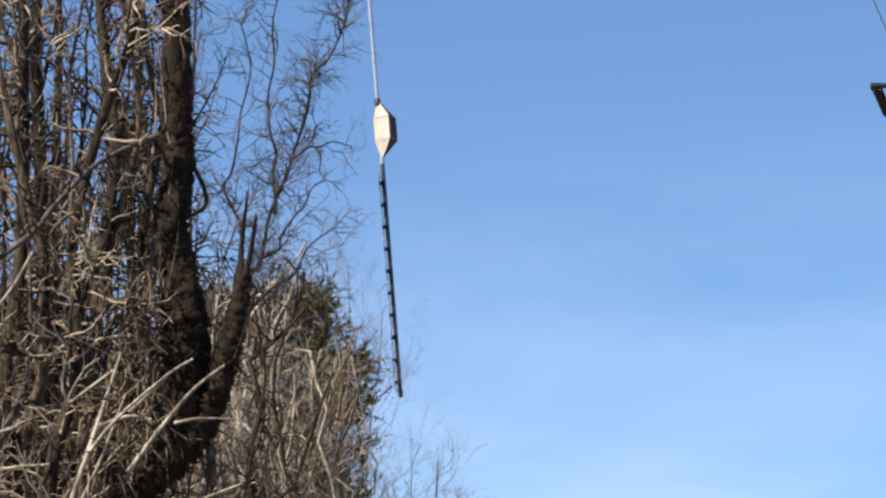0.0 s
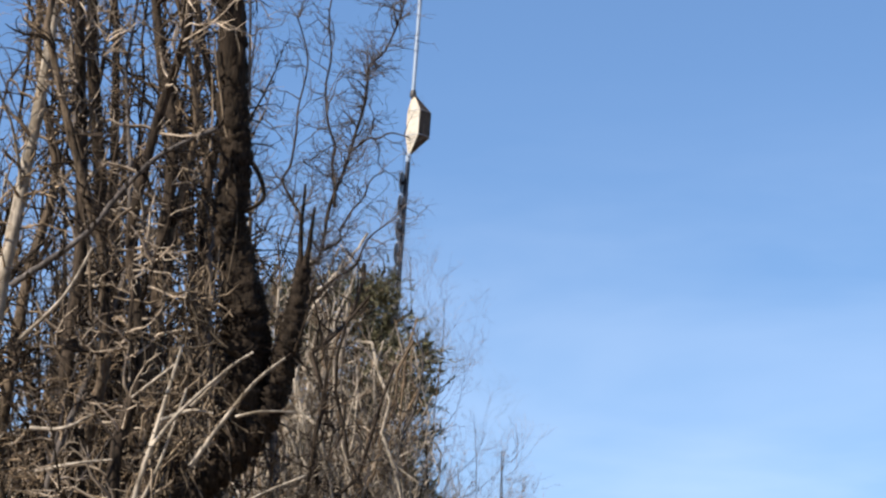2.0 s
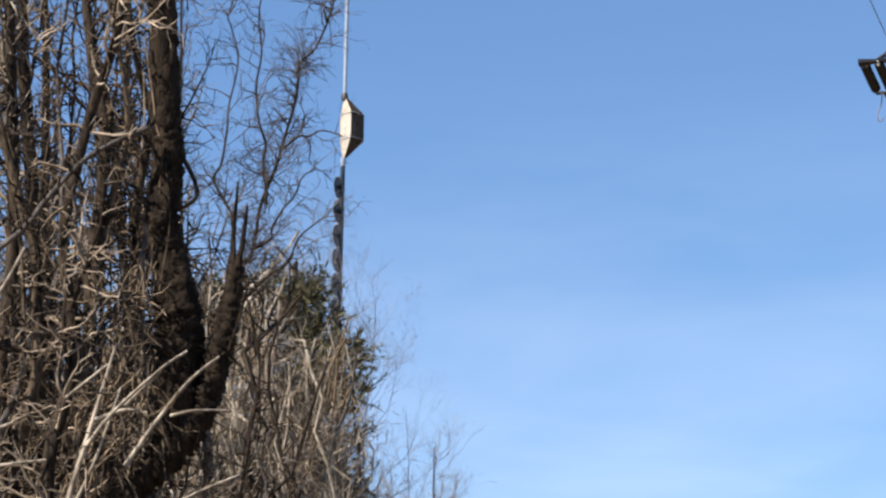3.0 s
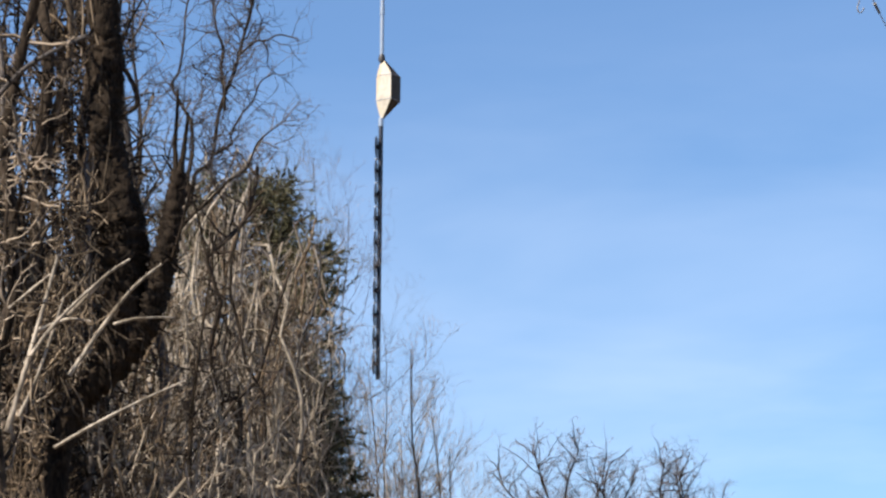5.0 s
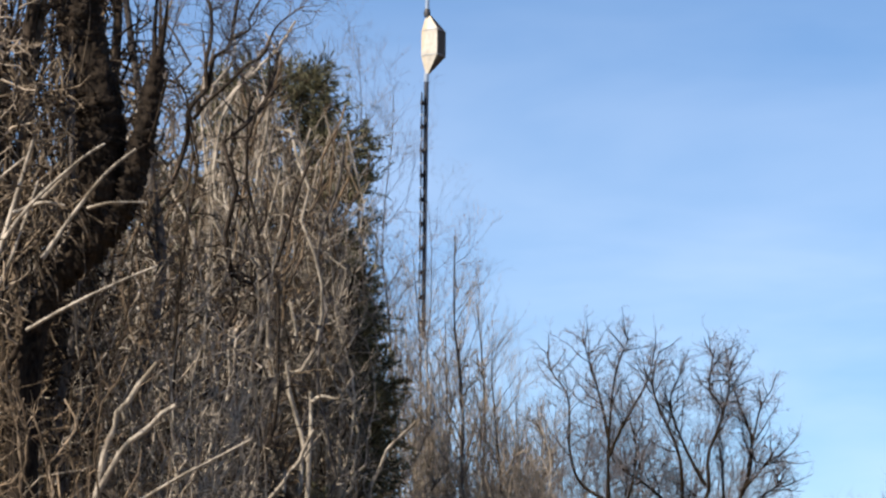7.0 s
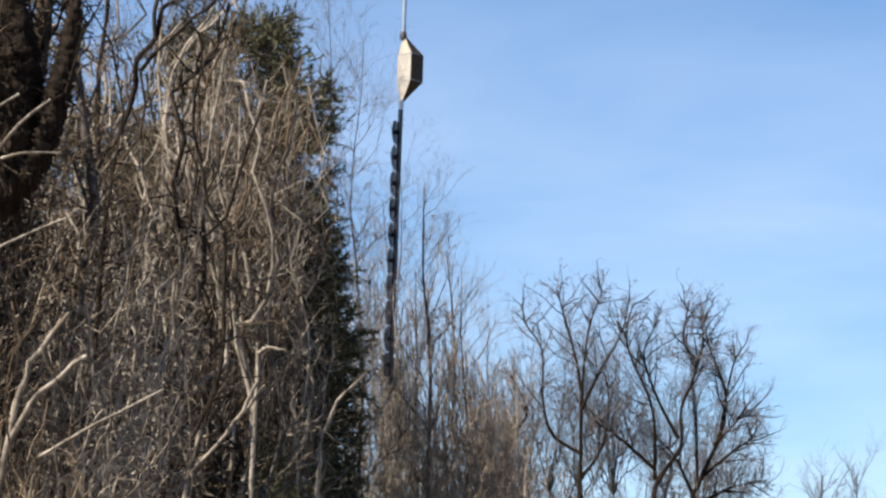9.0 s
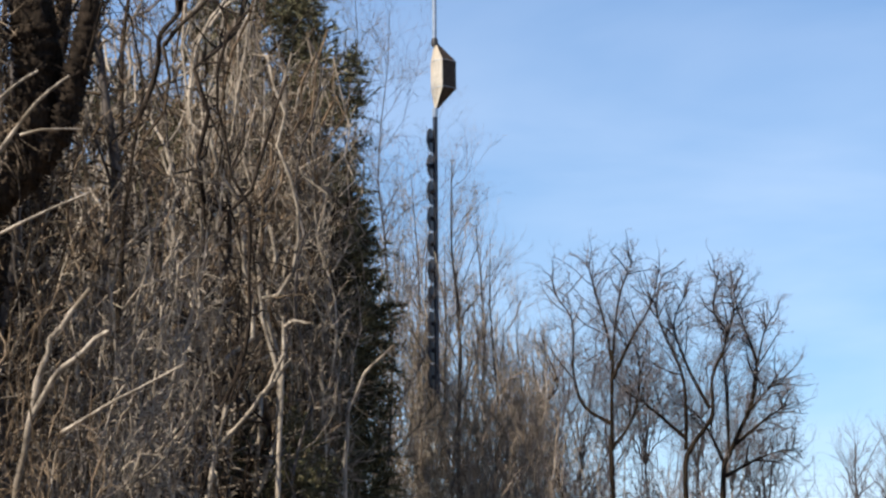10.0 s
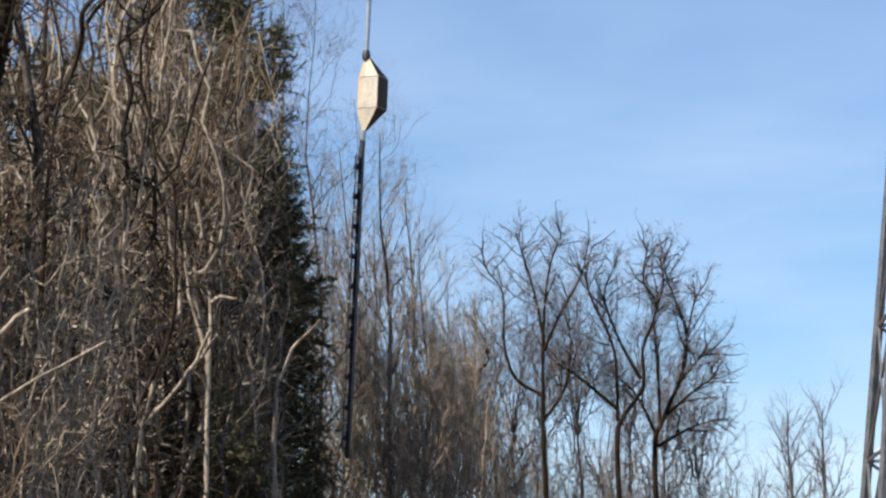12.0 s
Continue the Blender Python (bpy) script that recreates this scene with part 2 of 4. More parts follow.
def spreading_tree(seed, base, height, girth, width, bark, twig, label, limbs=14, crown=0.68, lean=0.0, low=5.5,
                   levels=((3.4, 46, 0.75, 0.015, 0.2, 0.04), (5.0, 46, 0.38, 0.009, 0.24, 0.03)), group="spreading bare trees"):
    """A broad leafless tree whose limbs curve out to a rounded crown; crown: its share of the height."""
    rng = random.Random(seed)
    tree = thing("bare_tree", base, label, "tree", group)
    trunk, twigs = Tubes(), Tubes()
    mid, deep = Vector((lean * height, 0, height * (1 - crown / 2))), height * crown / 2
    top = height * 0.74
    pts = stem_line(rng, Vector((lean, 0, 1)).normalized(), top, 12, 0.07)
    trunk.add(pts, [girth * (1 - 0.85 * (i / 12) ** 1.1) * (1.35 if i == 0 else 1) for i in range(13)], 9, 0.14, rng)
    part("trunk", trunk, bark, tree)

    def arc(a, b, rise, n, crook):
        ctrl = a.lerp(b, 0.42) + Vector((0, 0, rise))
        out = []
        for i in range(n + 1):
            t = i / n
            q = a * (1 - t) ** 2 + ctrl * (2 * t * (1 - t)) + b * t * t
            out.append(q + rand3(rng) * (crook * (0 if i in (0, n) else 1)))
        return out

    def aim(spread=1.0):
        h, a = rng.uniform(-0.55, 1.0), rng.uniform(0, 6.28)
        f = math.sqrt(1 - h * h * (1 if h > 0 else 0.3))
        v = Vector((f * math.cos(a), f * math.sin(a), h))
        k = rng.uniform(0.85, 1.0) * spread
        return mid + Vector((v.x * width * k, v.y * width * k, v.z * deep * k))

    for k in range(limbs):
        goal = aim()
        if k % 4 == 0:
            goal.z = mid.z + deep * rng.uniform(0.86, 1.0)
            goal.x, goal.y = mid.x + (goal.x - mid.x) * 0.5, goal.y * 0.5
        a = 2 * math.pi * (k + rng.random() * 0.7) / limbs
        flat = math.hypot(goal.x - mid.x, goal.y)
        goal.x, goal.y = mid.x + flat * math.cos(a), flat * math.sin(a)
        s = max(rng.uniform(0.36, 0.58), min(0.9, (goal.z - 0.9 - flat * rng.uniform(0.8, 1.4)) / top))
        p, _ = spot(pts, s)
        r = girth * (1 - s * 0.7) * rng.uniform(0.5, 0.78)
        line = arc(p, goal, -0.16 * (goal - p).length, 9, 0.045)
        limb = Tubes()
        limb.add(line, [r * (1 - 0.85 * i / 9) for i in range(10)], 6)
        limb_part = part("limb", limb, bark, tree)
        sprout(rng, twigs, line, r, r * 0.15, levels, 0.25, low)
        for _ in range(8):
            q, d = spot(line, rng.uniform(0.25, 0.95))
            end = q + (fork(rng, d, 45) + Vector((0, 0, 0.25))).normalized() * rng.uniform(0.9, 2.3)
            off = end - mid
            over = math.sqrt((off.x / width) ** 2 + (off.y / width) ** 2 + (off.z / deep) ** 2)
            if over > 1:
                end = mid + off / over
            sub = arc(q, end, 0.05, 6, 0.03)
            rs = r * 0.5
            b = Tubes()
            b.add(sub, [rs * (1 - 0.8 * i / 6) for i in range(7)], 5)
            part("branch", b, bark, limb_part)
            sprout(rng, twigs, sub, rs, rs * 0.2, levels, 0.1, low)
    sprout(rng, twigs, pts[7:], girth * 0.3, girth * 0.1, levels, 0.1, low)
    stuff("crown", twigs, twig, tree)
    return tree


def pine(seed, base, height, spread, label, low=4.6):
    """An evergreen with tiers of upswept boughs carrying tufts of needles."""
    rng = random.Random(seed)
    tree = thing("pine_tree", base, label, "tree", "evergreens among the bare trees")
    trunk = Tubes()
    pts = stem_line(rng, Vector((0, 0, 1)), height, 12, 0.02)
    trunk.add(pts, [0.2 * (1 - 0.93 * i / 12) for i in range(13)], 8, 0.1, rng)
    part("trunk", trunk, BARK_DARK, tree)
    needles = Tubes()
    z = low
    while z < height - 0.1:
        f = 1 - z / height
        for _ in range(7 if f > 0.25 else 10):
            ln = spread * min(1.0, 0.42 + 3.8 * f) * rng.uniform(0.6, 1.12)
            a = rng.uniform(0, 2 * math.pi)
            p, _ = spot(pts, z / height)
            line = wander(rng, p + Vector((0, 0, rng.uniform(-0.15, 0.15))), Vector((math.cos(a), math.sin(a), 0.05 + 0.5 * (1 - f) ** 6)), ln, 5, 0.07, 0.03)
            bough = Tubes()
            bough.add(line, [0.028 * (1 - 0.8 * i / 5) for i in range(6)], 4)
            for _ in range(int(8 + 9 * ln)):
                q, d = spot(line, 0.25 + 0.75 * rng.random() ** 0.7)
                tw = wander(rng, q, (fork(rng, d, 50) + Vector((0, 0, 0.1))).normalized(), rng.uniform(0.2, 0.75), 1, 0.15, 0.05)
                bough.add(tw, [0.007, 0.004], 3)
                for _ in range(18):
                    c, e = spot(tw, rng.uniform(0.1, 1))
                    w = (e * 0.8 + rand3(rng) * 0.6).normalized()
                    side = w.cross(rand3(rng)).normalized() * rng.uniform(0.009, 0.017)
                    tip = c + w * rng.uniform(0.11, 0.22)
                    k = len(needles.v)
                    needles.v += [c - side, c + side, tip]
                    needles.f.append((k, k + 1, k + 2))
            part("bough", bough, BARK_DARK, tree)
        z += rng.uniform(0.3, 0.48)
    stuff("foliage", needles, NEEDLE, tree)
    return tree


STEPS = 26


def thicket(seed, name, label, box, count, height, mat, twig_levels, thick=0.014, lean=0.25, wild=0.12, low=4.0, cap=None, pull=0.35, slant=0.0, least=0.6):
    """Uncounted thin stems over a stretch of ground: box is x0, x1, y0, y1."""
    rng = random.Random(seed)
    stems = Tubes()
    x0, x1, y0, y1 = box
    for _ in range(count):
        p = Vector((rng.uniform(x0, x1), rng.uniform(y0, y1), -0.05))
        h = (cap(p.x) if cap else height) * rng.uniform(least, 1.0)
        way = Vector((rng.gauss(slant, lean), rng.gauss(0, lean), 1)).normalized()
        line = [p + q for q in stem_line(rng, way, h, STEPS, wild, pull)]
        over = max(q.x for q in line) - x1 - 0.3
        if over > 0:
            line = [q - Vector((over, 0, 0)) for q in line]
        r = thick * rng.uniform(0.6, 1.6)
        stems.add(line, [r * (1 - 0.5 * i / STEPS) for i in range(STEPS + 1)], 4)
        sprout(rng, stems, line, r, r * 0.3, twig_levels, 0.15, low)
    ob = part(name, stems, mat)
    return tagged(ob, label, "undergrowth", kind="stuff")


# ---- ground ----
def ground():
    bm = bmesh.new()
    bmesh.ops.create_grid(bm, x_segments=60, y_segments=60, size=2500)
    for v in bm.verts:
        far = math.hypot(v.co.x, v.co.y)
        v.co.z = -0.06 + min(far / 400, 1) * 1.5 * noise.noise(v.co / 300)
        if far < 250:
            v.co.z = -0.06
    tagged(part("ground", bm, LITTER), "brown leaf-littered woodland floor", "ground", kind="structure")



def smooth_line(pts, times=16):
    outp = []
    for i in range(len(pts) - 1):
        a, b, c, d = pts[max(i - 1, 0)], pts[i], pts[i + 1], pts[min(i + 2, len(pts) - 1)]
        for k in range(times):
            t = k / times
            outp.append(0.5 * (2 * b + (c - a) * t + (2 * a - 5 * b + 4 * c - d) * t * t + (3 * b - a - 3 * c + d) * t ** 3))
    return outp + [pts[-1]]


# ---- near wood: old vine-hung tree and its neighbours ----
def old_tree():
    rng = random.Random(5)
    base = Vector((-3.5, 31.7, 0))
    tree = thing("old_tree", base, "dark old forked tree hung with dead vines and broken sticks", "tree", "bare woodland trees")

    def local(rows):
        return [Vector(r) - base for r in rows]

    def bough(name, rows, radii, mat, parent, sides=10, label="", rough=0.3):
        line = smooth_line(local(rows))
        n, m = len(line) - 1, len(radii) - 1
        t = Tubes()
        rs = []
        for i in range(n + 1):
            k = min(int(i * m / n), m - 1)
            rs.append(radii[k] + (radii[k + 1] - radii[k]) * (i * m / n - k))
        t.add(line, rs, sides, rough, rng)
        part(name, t, mat, parent, label)
        return line

    twigs, vines = Tubes(), Tubes()
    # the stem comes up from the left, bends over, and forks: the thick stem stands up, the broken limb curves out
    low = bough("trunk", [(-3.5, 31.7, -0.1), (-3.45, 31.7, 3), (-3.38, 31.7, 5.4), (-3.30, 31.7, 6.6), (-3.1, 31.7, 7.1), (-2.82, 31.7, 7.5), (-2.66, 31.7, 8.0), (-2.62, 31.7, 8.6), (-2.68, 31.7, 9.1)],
                (0.2, 0.17, 0.13, 0.12, 0.13, 0.16, 0.21, 0.235, 0.22), BARK_SHADED, tree, 26, rough=0.45)
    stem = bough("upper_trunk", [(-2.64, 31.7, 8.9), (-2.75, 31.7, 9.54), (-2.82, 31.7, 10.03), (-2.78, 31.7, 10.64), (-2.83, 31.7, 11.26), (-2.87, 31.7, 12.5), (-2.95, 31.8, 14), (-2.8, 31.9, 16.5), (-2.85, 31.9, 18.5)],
                 (0.23, 0.18, 0.165, 0.16, 0.155, 0.145, 0.12, 0.09, 0.06), BARK_SHADED, tree, 24, rough=0.45)
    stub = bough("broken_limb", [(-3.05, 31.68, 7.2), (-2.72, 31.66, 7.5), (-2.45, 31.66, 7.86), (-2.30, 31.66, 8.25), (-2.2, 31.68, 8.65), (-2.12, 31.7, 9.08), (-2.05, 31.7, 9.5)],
                 (0.15, 0.16, 0.15, 0.14, 0.125, 0.11, 0.075), BARK_SHADED, tree, 18, rough=0.5)
    bough("broken_spike", [(-2.06, 31.7, 9.4), (-2.0, 31.72, 9.75), (-1.95, 31.72, 10.15)], (0.05, 0.01), BARK_SHADED, tree, 6)
    bough("broken_spike", [(-2.08, 31.7, 9.4), (-2.09, 31.72, 9.8), (-2.05, 31.72, 10.4)], (0.04, 0.012), BARK_SHADED, tree, 6)
    bough("hooked_twig", [(-2.65, 31.7, 10.7), (-2.5, 31.6, 10.4), (-2.48, 31.55, 10.18), (-2.66, 31.6, 10.08)], (0.03, 0.02), BARK_SHADED, tree, 6)
    low1 = bough("limb", [(-2.2, 31.7, 8.4), (-2.05, 31.5, 8.75), (-1.9, 31.4, 9.3)], (0.026, 0.01), BARK_SHADED, tree, 5)
    cross = bough("limb", [(-5.0, 31.1, 9.15), (-4.25, 31.0, 9.66), (-3.94, 31.0, 10.05), (-3.51, 31.0, 10.5), (-2.9, 31.3, 10.9)], (0.034, 0.022), BARK_GREY, tree, 6, "grey slanting broken branch")
    # dead sticks lodged in the fork
    for rows, r in (
        ([(-3.72, 30.9, 6.7), (-3.44, 30.9, 7.66), (-3.22, 31.0, 8.5)], 0.046),
        ([(-3.1, 30.9, 7.25), (-2.74, 30.9, 7.77), (-2.46, 30.9, 8.12), (-2.18, 31.0, 8.38)], 0.036),
        ([(-3.40, 30.9, 7.72), (-3.11, 30.9, 7.82), (-2.88, 30.9, 7.79)], 0.034),
        ([(-3.11, 30.9, 7.86), (-2.75, 30.9, 8.22)], 0.04),
        ([(-3.6, 30.9, 6.85), (-3.4, 30.9, 7.3), (-3.15, 30.9, 8.05)], 0.03),
        ([(-4.71, 30.9, 7.64), (-4.37, 30.8, 7.62), (-4.1, 30.9, 7.77)], 0.034),
        ([(-4.64, 30.9, 7.2), (-4.25, 30.8, 7.26), (-3.88, 30.9, 7.32)], 0.032),
        ([(-2.65, 30.9, 7.76), (-2.4, 30.8, 7.79), (-2.06, 31.0, 7.83)], 0.026),
        ([(-4.85, 30.9, 8.55), (-4.41, 30.8, 8.97), (-4.15, 30.9, 9.5)], 0.034),
        ([(-3.54, 30.9, 7.38), (-3.21, 30.8, 7.78), (-2.75, 30.9, 8.24), (-2.5, 31.0, 8.44)], 0.032),
        ([(-3.25, 30.9, 6.53), (-2.79, 30.8, 6.76), (-2.29, 30.9, 7.02), (-1.95, 31.0, 7.18)], 0.026),
        ([(-2.2, 30.9, 4.75), (-1.71, 30.8, 5.02), (-1.43, 30.9, 5.18), (-1.0, 31.0, 5.42)], 0.028),
        ([(-3.7, 30.9, 7.95), (-3.27, 30.8, 8.27)], 0.026),
    ):
        bough("dead_stick", rows, (r * 0.7, r * 0.38), BARK_PALE, tree, 6, "pale barkless dead stick")
    lv = ((18, 68, 0.36, 0.018, 0.34, -0.02), (5, 50, 0.16, 0.009, 0.25, 0.0))
    for line, r in ((stem[:70], 0.16), (stub[30:], 0.1), (cross, 0.03)):
        sprout(rng, twigs, line, r, r * 0.5, lv, 0.05)
    sprout(rng, twigs, low1, 0.02, 0.01, lv, 0.1)
    crown = ((2.5, 50, 1.6, 0.025, 0.14, 0.05), (4, 45, 0.8, 0.012, 0.2, 0.02), (5, 45, 0.35, 0.006, 0.2, 0))
    sprout(rng, twigs, stem[72:], 0.1, 0.03, crown, 0.0)
    stuff("crown", twigs, TWIG_SHADE, tree)
    # beard of dead vines down the left of the trunk
    for _ in range(120):
        s = rng.random()
        top = Vector((rng.gauss(-3.16, 0.17), 31.35 + rng.gauss(0, 0.12), rng.uniform(7.6, 9.5))) - base
        line = wander(rng, top, Vector((-0.25 * s, 0, -1)), rng.uniform(0.4, 1.4), 8, 0.4, -0.12)
        r = rng.uniform(0.006, 0.017)
        vines.add(line, [r * (1 - 0.4 * i / 8) for i in range(9)], 4)
    for _ in range(5):
        p, d = spot(stem, rng.uniform(0.05, 0.6))
        line = wander(rng, p + Vector((rng.uniform(-0.22, 0.02), -0.17, 0)), Vector((rng.gauss(0, 0.1), 0, -1)), rng.uniform(0.6, 2), 7, 0.08, -0.1)
        r = rng.uniform(0.008, 0.02)
        vines.add(line, [r] * 8, 4)
    stuff("vines", vines, VINE, tree, "brown beard of dead climbing vines")


def near_wood():
    near = ((6.5, 62, 0.75, 0.024, 0.38, 0.02), (6, 55, 0.36, 0.013, 0.38, 0.0))
    rows = (  # seed, x, y, height, girth, bark, lean, label
        (11, -6.90, 33, 17, 0.13, BARK_PALE, 0.160, "pale smooth-barked bare tree trunk in the thicket"),
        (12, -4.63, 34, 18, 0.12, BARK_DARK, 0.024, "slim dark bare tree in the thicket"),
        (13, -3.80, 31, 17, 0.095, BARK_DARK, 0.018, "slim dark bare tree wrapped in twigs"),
        (14, -3.95, 34, 15, 0.09, BARK_BROWN, 0.02, "slim brown bare tree wrapped in twigs"),
        (15, -4.85, 36, 18, 0.15, BARK_DARK, 0.01, "dark bare tree in the thicket"),
        (16, -5.55, 35, 16, 0.11, BARK_BROWN, 0.01, "brown bare tree in the thicket"),
        (18, -3.35, 37, 17, 0.11, BARK_DARK, -0.01, "slim dark bare tree in the thicket"),
        (20, -4.3, 40, 18, 0.10, BARK_BROWN, 0.01, "brown bare tree in the thicket"),
        (21, -3.25, 33, 14, 0.06, BARK_GREY, 0.02, "thin grey bare sapling in the thicket"),
        (22, -4.2, 32, 15, 0.055, BARK_GREY, 0.0, "thin grey bare sapling in the thicket"),
        (25, -4.55, 32, 17, 0.12, BARK_DARK, 0.01, "dark bare tree in the thicket"),
        (26, -5.0, 38, 18, 0.12, BARK_DARK, 0.0, "dark bare tree in the thicket"),
        (27, -3.55, 35, 17, 0.10, BARK_DARK, 0.01, "slim dark bare tree in the thicket"),
        (28, -3.3, 38, 17, 0.09, BARK_GREY, 0.0, "slim grey bare tree in the thicket"),
        (29, -4.05, 36, 17, 0.1, BARK_DARK, 0.02, "slim dark bare tree in the thicket"),
        (30, -4.75, 32, 17, 0.085, BARK_BROWN, 0.02, "slim brown bare tree in the thicket"),
        (31, -5.35, 37, 17, 0.1, BARK_GREY, 0.01, "slim grey bare tree in the thicket"),
        (24, -2.3, 35, 10.5, 0.05, BARK_DARK, -0.02, "thin dark bare sapling in the thicket"),
    )
    for seed, x, y, h, g, bark, lean, label in rows:
        bare_tree(seed, (x, y, 0), h, g, bark, TWIG_SUNLIT if seed % 6 == 1 else TWIG_SHADE if seed % 3 == 0 else TWIG_BROWN, label, limbs=9, first=0.3, angle=28, reach=0.16, up=0.1, lean=(lean, 0), levels=near, wild=0.05 if seed == 11 else 0.12)


def leaning_tree():
    """A slim tree that leans over from behind the old one, with a fine crown."""
    rng = random.Random(33)
    base = Vector((-5.2, 46, 0))
    tree = thing("leaning_tree", base, "slim leaning bare tree with a fine grey twiggy crown", "tree", "bare woodland trees")
    twigs = Tubes()
    fine = ((6.2, 52, 1.05, 0.012, 0.34, 0.05), (5.4, 50, 0.7, 0.009, 0.36, 0.03), (4.5, 48, 0.34, 0.0065, 0.36, 0.02))
    for name, rows, r0, r1, thin in (
        ("trunk", [(-5.2, 46, -0.1), (-4.75, 46, 6), (-3.98, 46, 10.5), (-3.4, 46, 11.8), (-3.09, 46, 12.6), (-2.76, 46, 13.25), (-2.4, 46, 14.6), (-2.1, 46, 15.7), (-1.8, 46, 16.5), (-1.5, 46, 17.8)], 0.055, 0.012, 0.5),
        ("limb", [(-2.35, 46, 14.9), (-2.05, 45.9, 15.05), (-1.75, 45.8, 15.1), (-1.4, 45.7, 15.0)], 0.022, 0.009, 0.1),
        ("limb", [(-3.1, 46, 12.55), (-3.05, 46.1, 13.4), (-3.18, 46.2, 14.1), (-3.25, 46.3, 14.75), (-3.15, 46.4, 15.7), (-3.2, 46.4, 17.2)], 0.035, 0.01, 0.15),
        ("limb", [(-2.55, 46, 14.0), (-2.6, 46.1, 14.7), (-2.68, 46.2, 15.4), (-2.65, 46.3, 16.5), (-2.5, 46.3, 18.0)], 0.03, 0.01, 0.1),
        ("limb", [(-3.3, 46, 12.1), (-2.75, 45.8, 12.6), (-2.2, 45.6, 13.0), (-1.6, 45.5, 13.7)], 0.034, 0.01, 0.4),
        ("limb", [(-4.05, 46, 10.3), (-3.97, 46.1, 11.3), (-3.87, 46.2, 13.0), (-3.95, 46.3, 15.0), (-3.8, 46.3, 17.0)], 0.05, 0.012, 0.4),
        ("limb", [(-2.75, 46, 13.3), (-2.45, 45.9, 13.6), (-2.1, 45.8, 14.1), (-1.8, 45.8, 14.5)], 0.022, 0.009, 0.1),
    ):
        knots = [Vector(p) - base for p in rows]
        crooked = knots[:1]
        for a, b in zip(knots, knots[1:]):
            crooked += [a.lerp(b, 0.5) + rand3(rng) * min(0.09, 0.1 * (b - a).length), b]
        line = smooth_line(crooked, 8)
        n = len(line) - 1
        t = Tubes()
        t.add(line, [r0 + (r1 - r0) * i / n for i in range(n + 1)], 7, 0.15, rng)
        part(name, t, BARK_DARK, tree)
        sprout(rng, twigs, line, r0, r1, fine, thin)
    stuff("crown", twigs, TWIG_CROWN, tree)


# ---- middle wood ----
def middle_wood():
    pine(41, (-3.3, 59, 0), 16.0, 2.05, "dark green pine tree behind bare saplings")
    pine(42, (-6.6, 62, 0), 14.6, 2.4, "dark green pine tree behind bare saplings")
    pine(43, (-2.15, 61, 0), 11.8, 1.15, "smaller dark green pine tree behind bare saplings")
    pine(45, (-4.8, 62, 0), 13.2, 2.2, "dark green pine tree behind bare saplings")
    pine(46, (-2.45, 64.5, 0), 13.2, 1.25, "dark green pine tree behind bare saplings")
    pine(47, (-8.2, 66, 0), 13.0, 2.3, "dark green pine tree behind bare saplings")
    pine(48, (-2.5, 52, 0), 6.5, 1.5, "small olive green pine among the brush", 3.4)
    pine(44, (-9.8, 64, 0), 13.4, 2.4, "dark green pine tree behind bare saplings")
    sap = ((2.2, 50, 1.2, 0.03, 0.38, 0.06), (1.6, 50, 0.5, 0.019, 0.38, 0.03))
    rng = random.Random(77)
    for k in range(46):
        x = -9.5 + 8.0 * (k + rng.random()) / 46
        y = rng.uniform(49, 57)
        top = 15.3 if x < -2.6 else 12.2 + (-x - 0.9) * 1.6
        bare_tree(100 + k, (x, y, 0), top * rng.uniform(0.82, 1.03), rng.uniform(0.036, 0.058), BARK_PALE if k % 4 else BARK_GREY, TWIG_PALE if k % 2 == 0 else TWIG_BROWN,
                  "thin pale bare sapling in front of the pines", limbs=8, first=0.3, angle=44, reach=0.2, up=0.1, levels=sap, group="pale saplings", name="sapling", wild=0.36, sides=6, steps_up=30, taper=0.55)
    # upright bare trees beside the pine
    feather = ((4.0, 34, 1.2, 0.017, 0.24, 0.07), (4.6, 40, 0.6, 0.012, 0.28, 0.05), (3.0, 40, 0.3, 0.009, 0.28, 0.04))
    broom = ((3.4, 24, 1.2, 0.014, 0.12, 0.1), (4.6, 30, 0.55, 0.010, 0.16, 0.06), (3.2, 34, 0.3, 0.007, 0.18, 0.04))
    for seed, x, y, h, g in ((51, -1.35, 67, 17.6, 0.06), (52, -0.95, 70, 14.5, 0.07), (53, 0.05, 68.5, 14.5, 0.11), (54, 0.45, 71, 13.5, 0.09), (55, 0.8, 69, 12.3, 0.08),
                             (56, -0.35, 71, 13.0, 0.08), (57, 1.3, 73, 11.8, 0.08), (58, 1.75, 75, 11.6, 0.08), (59, -2.1, 67, 18.4, 0.06), (60, -0.75, 70, 15.6, 0.05), (40, -2.8, 64, 18.0, 0.07)):
        tall = h > 15
        bare_tree(seed, (x, y, 0), h, g * 0.7, BARK_GREY, TWIG_GREY if tall else TWIG_SUNLIT, "tall slender bare tree with fine grey twigs" if tall else "slender upright bare tree with broom-like brown twigs",
                  limbs=20 if tall else 16, first=0.42, angle=36 if tall else 30, reach=0.23, up=0.09, levels=feather if tall else broom, group="upright bare trees", wild=0.06, low=6)


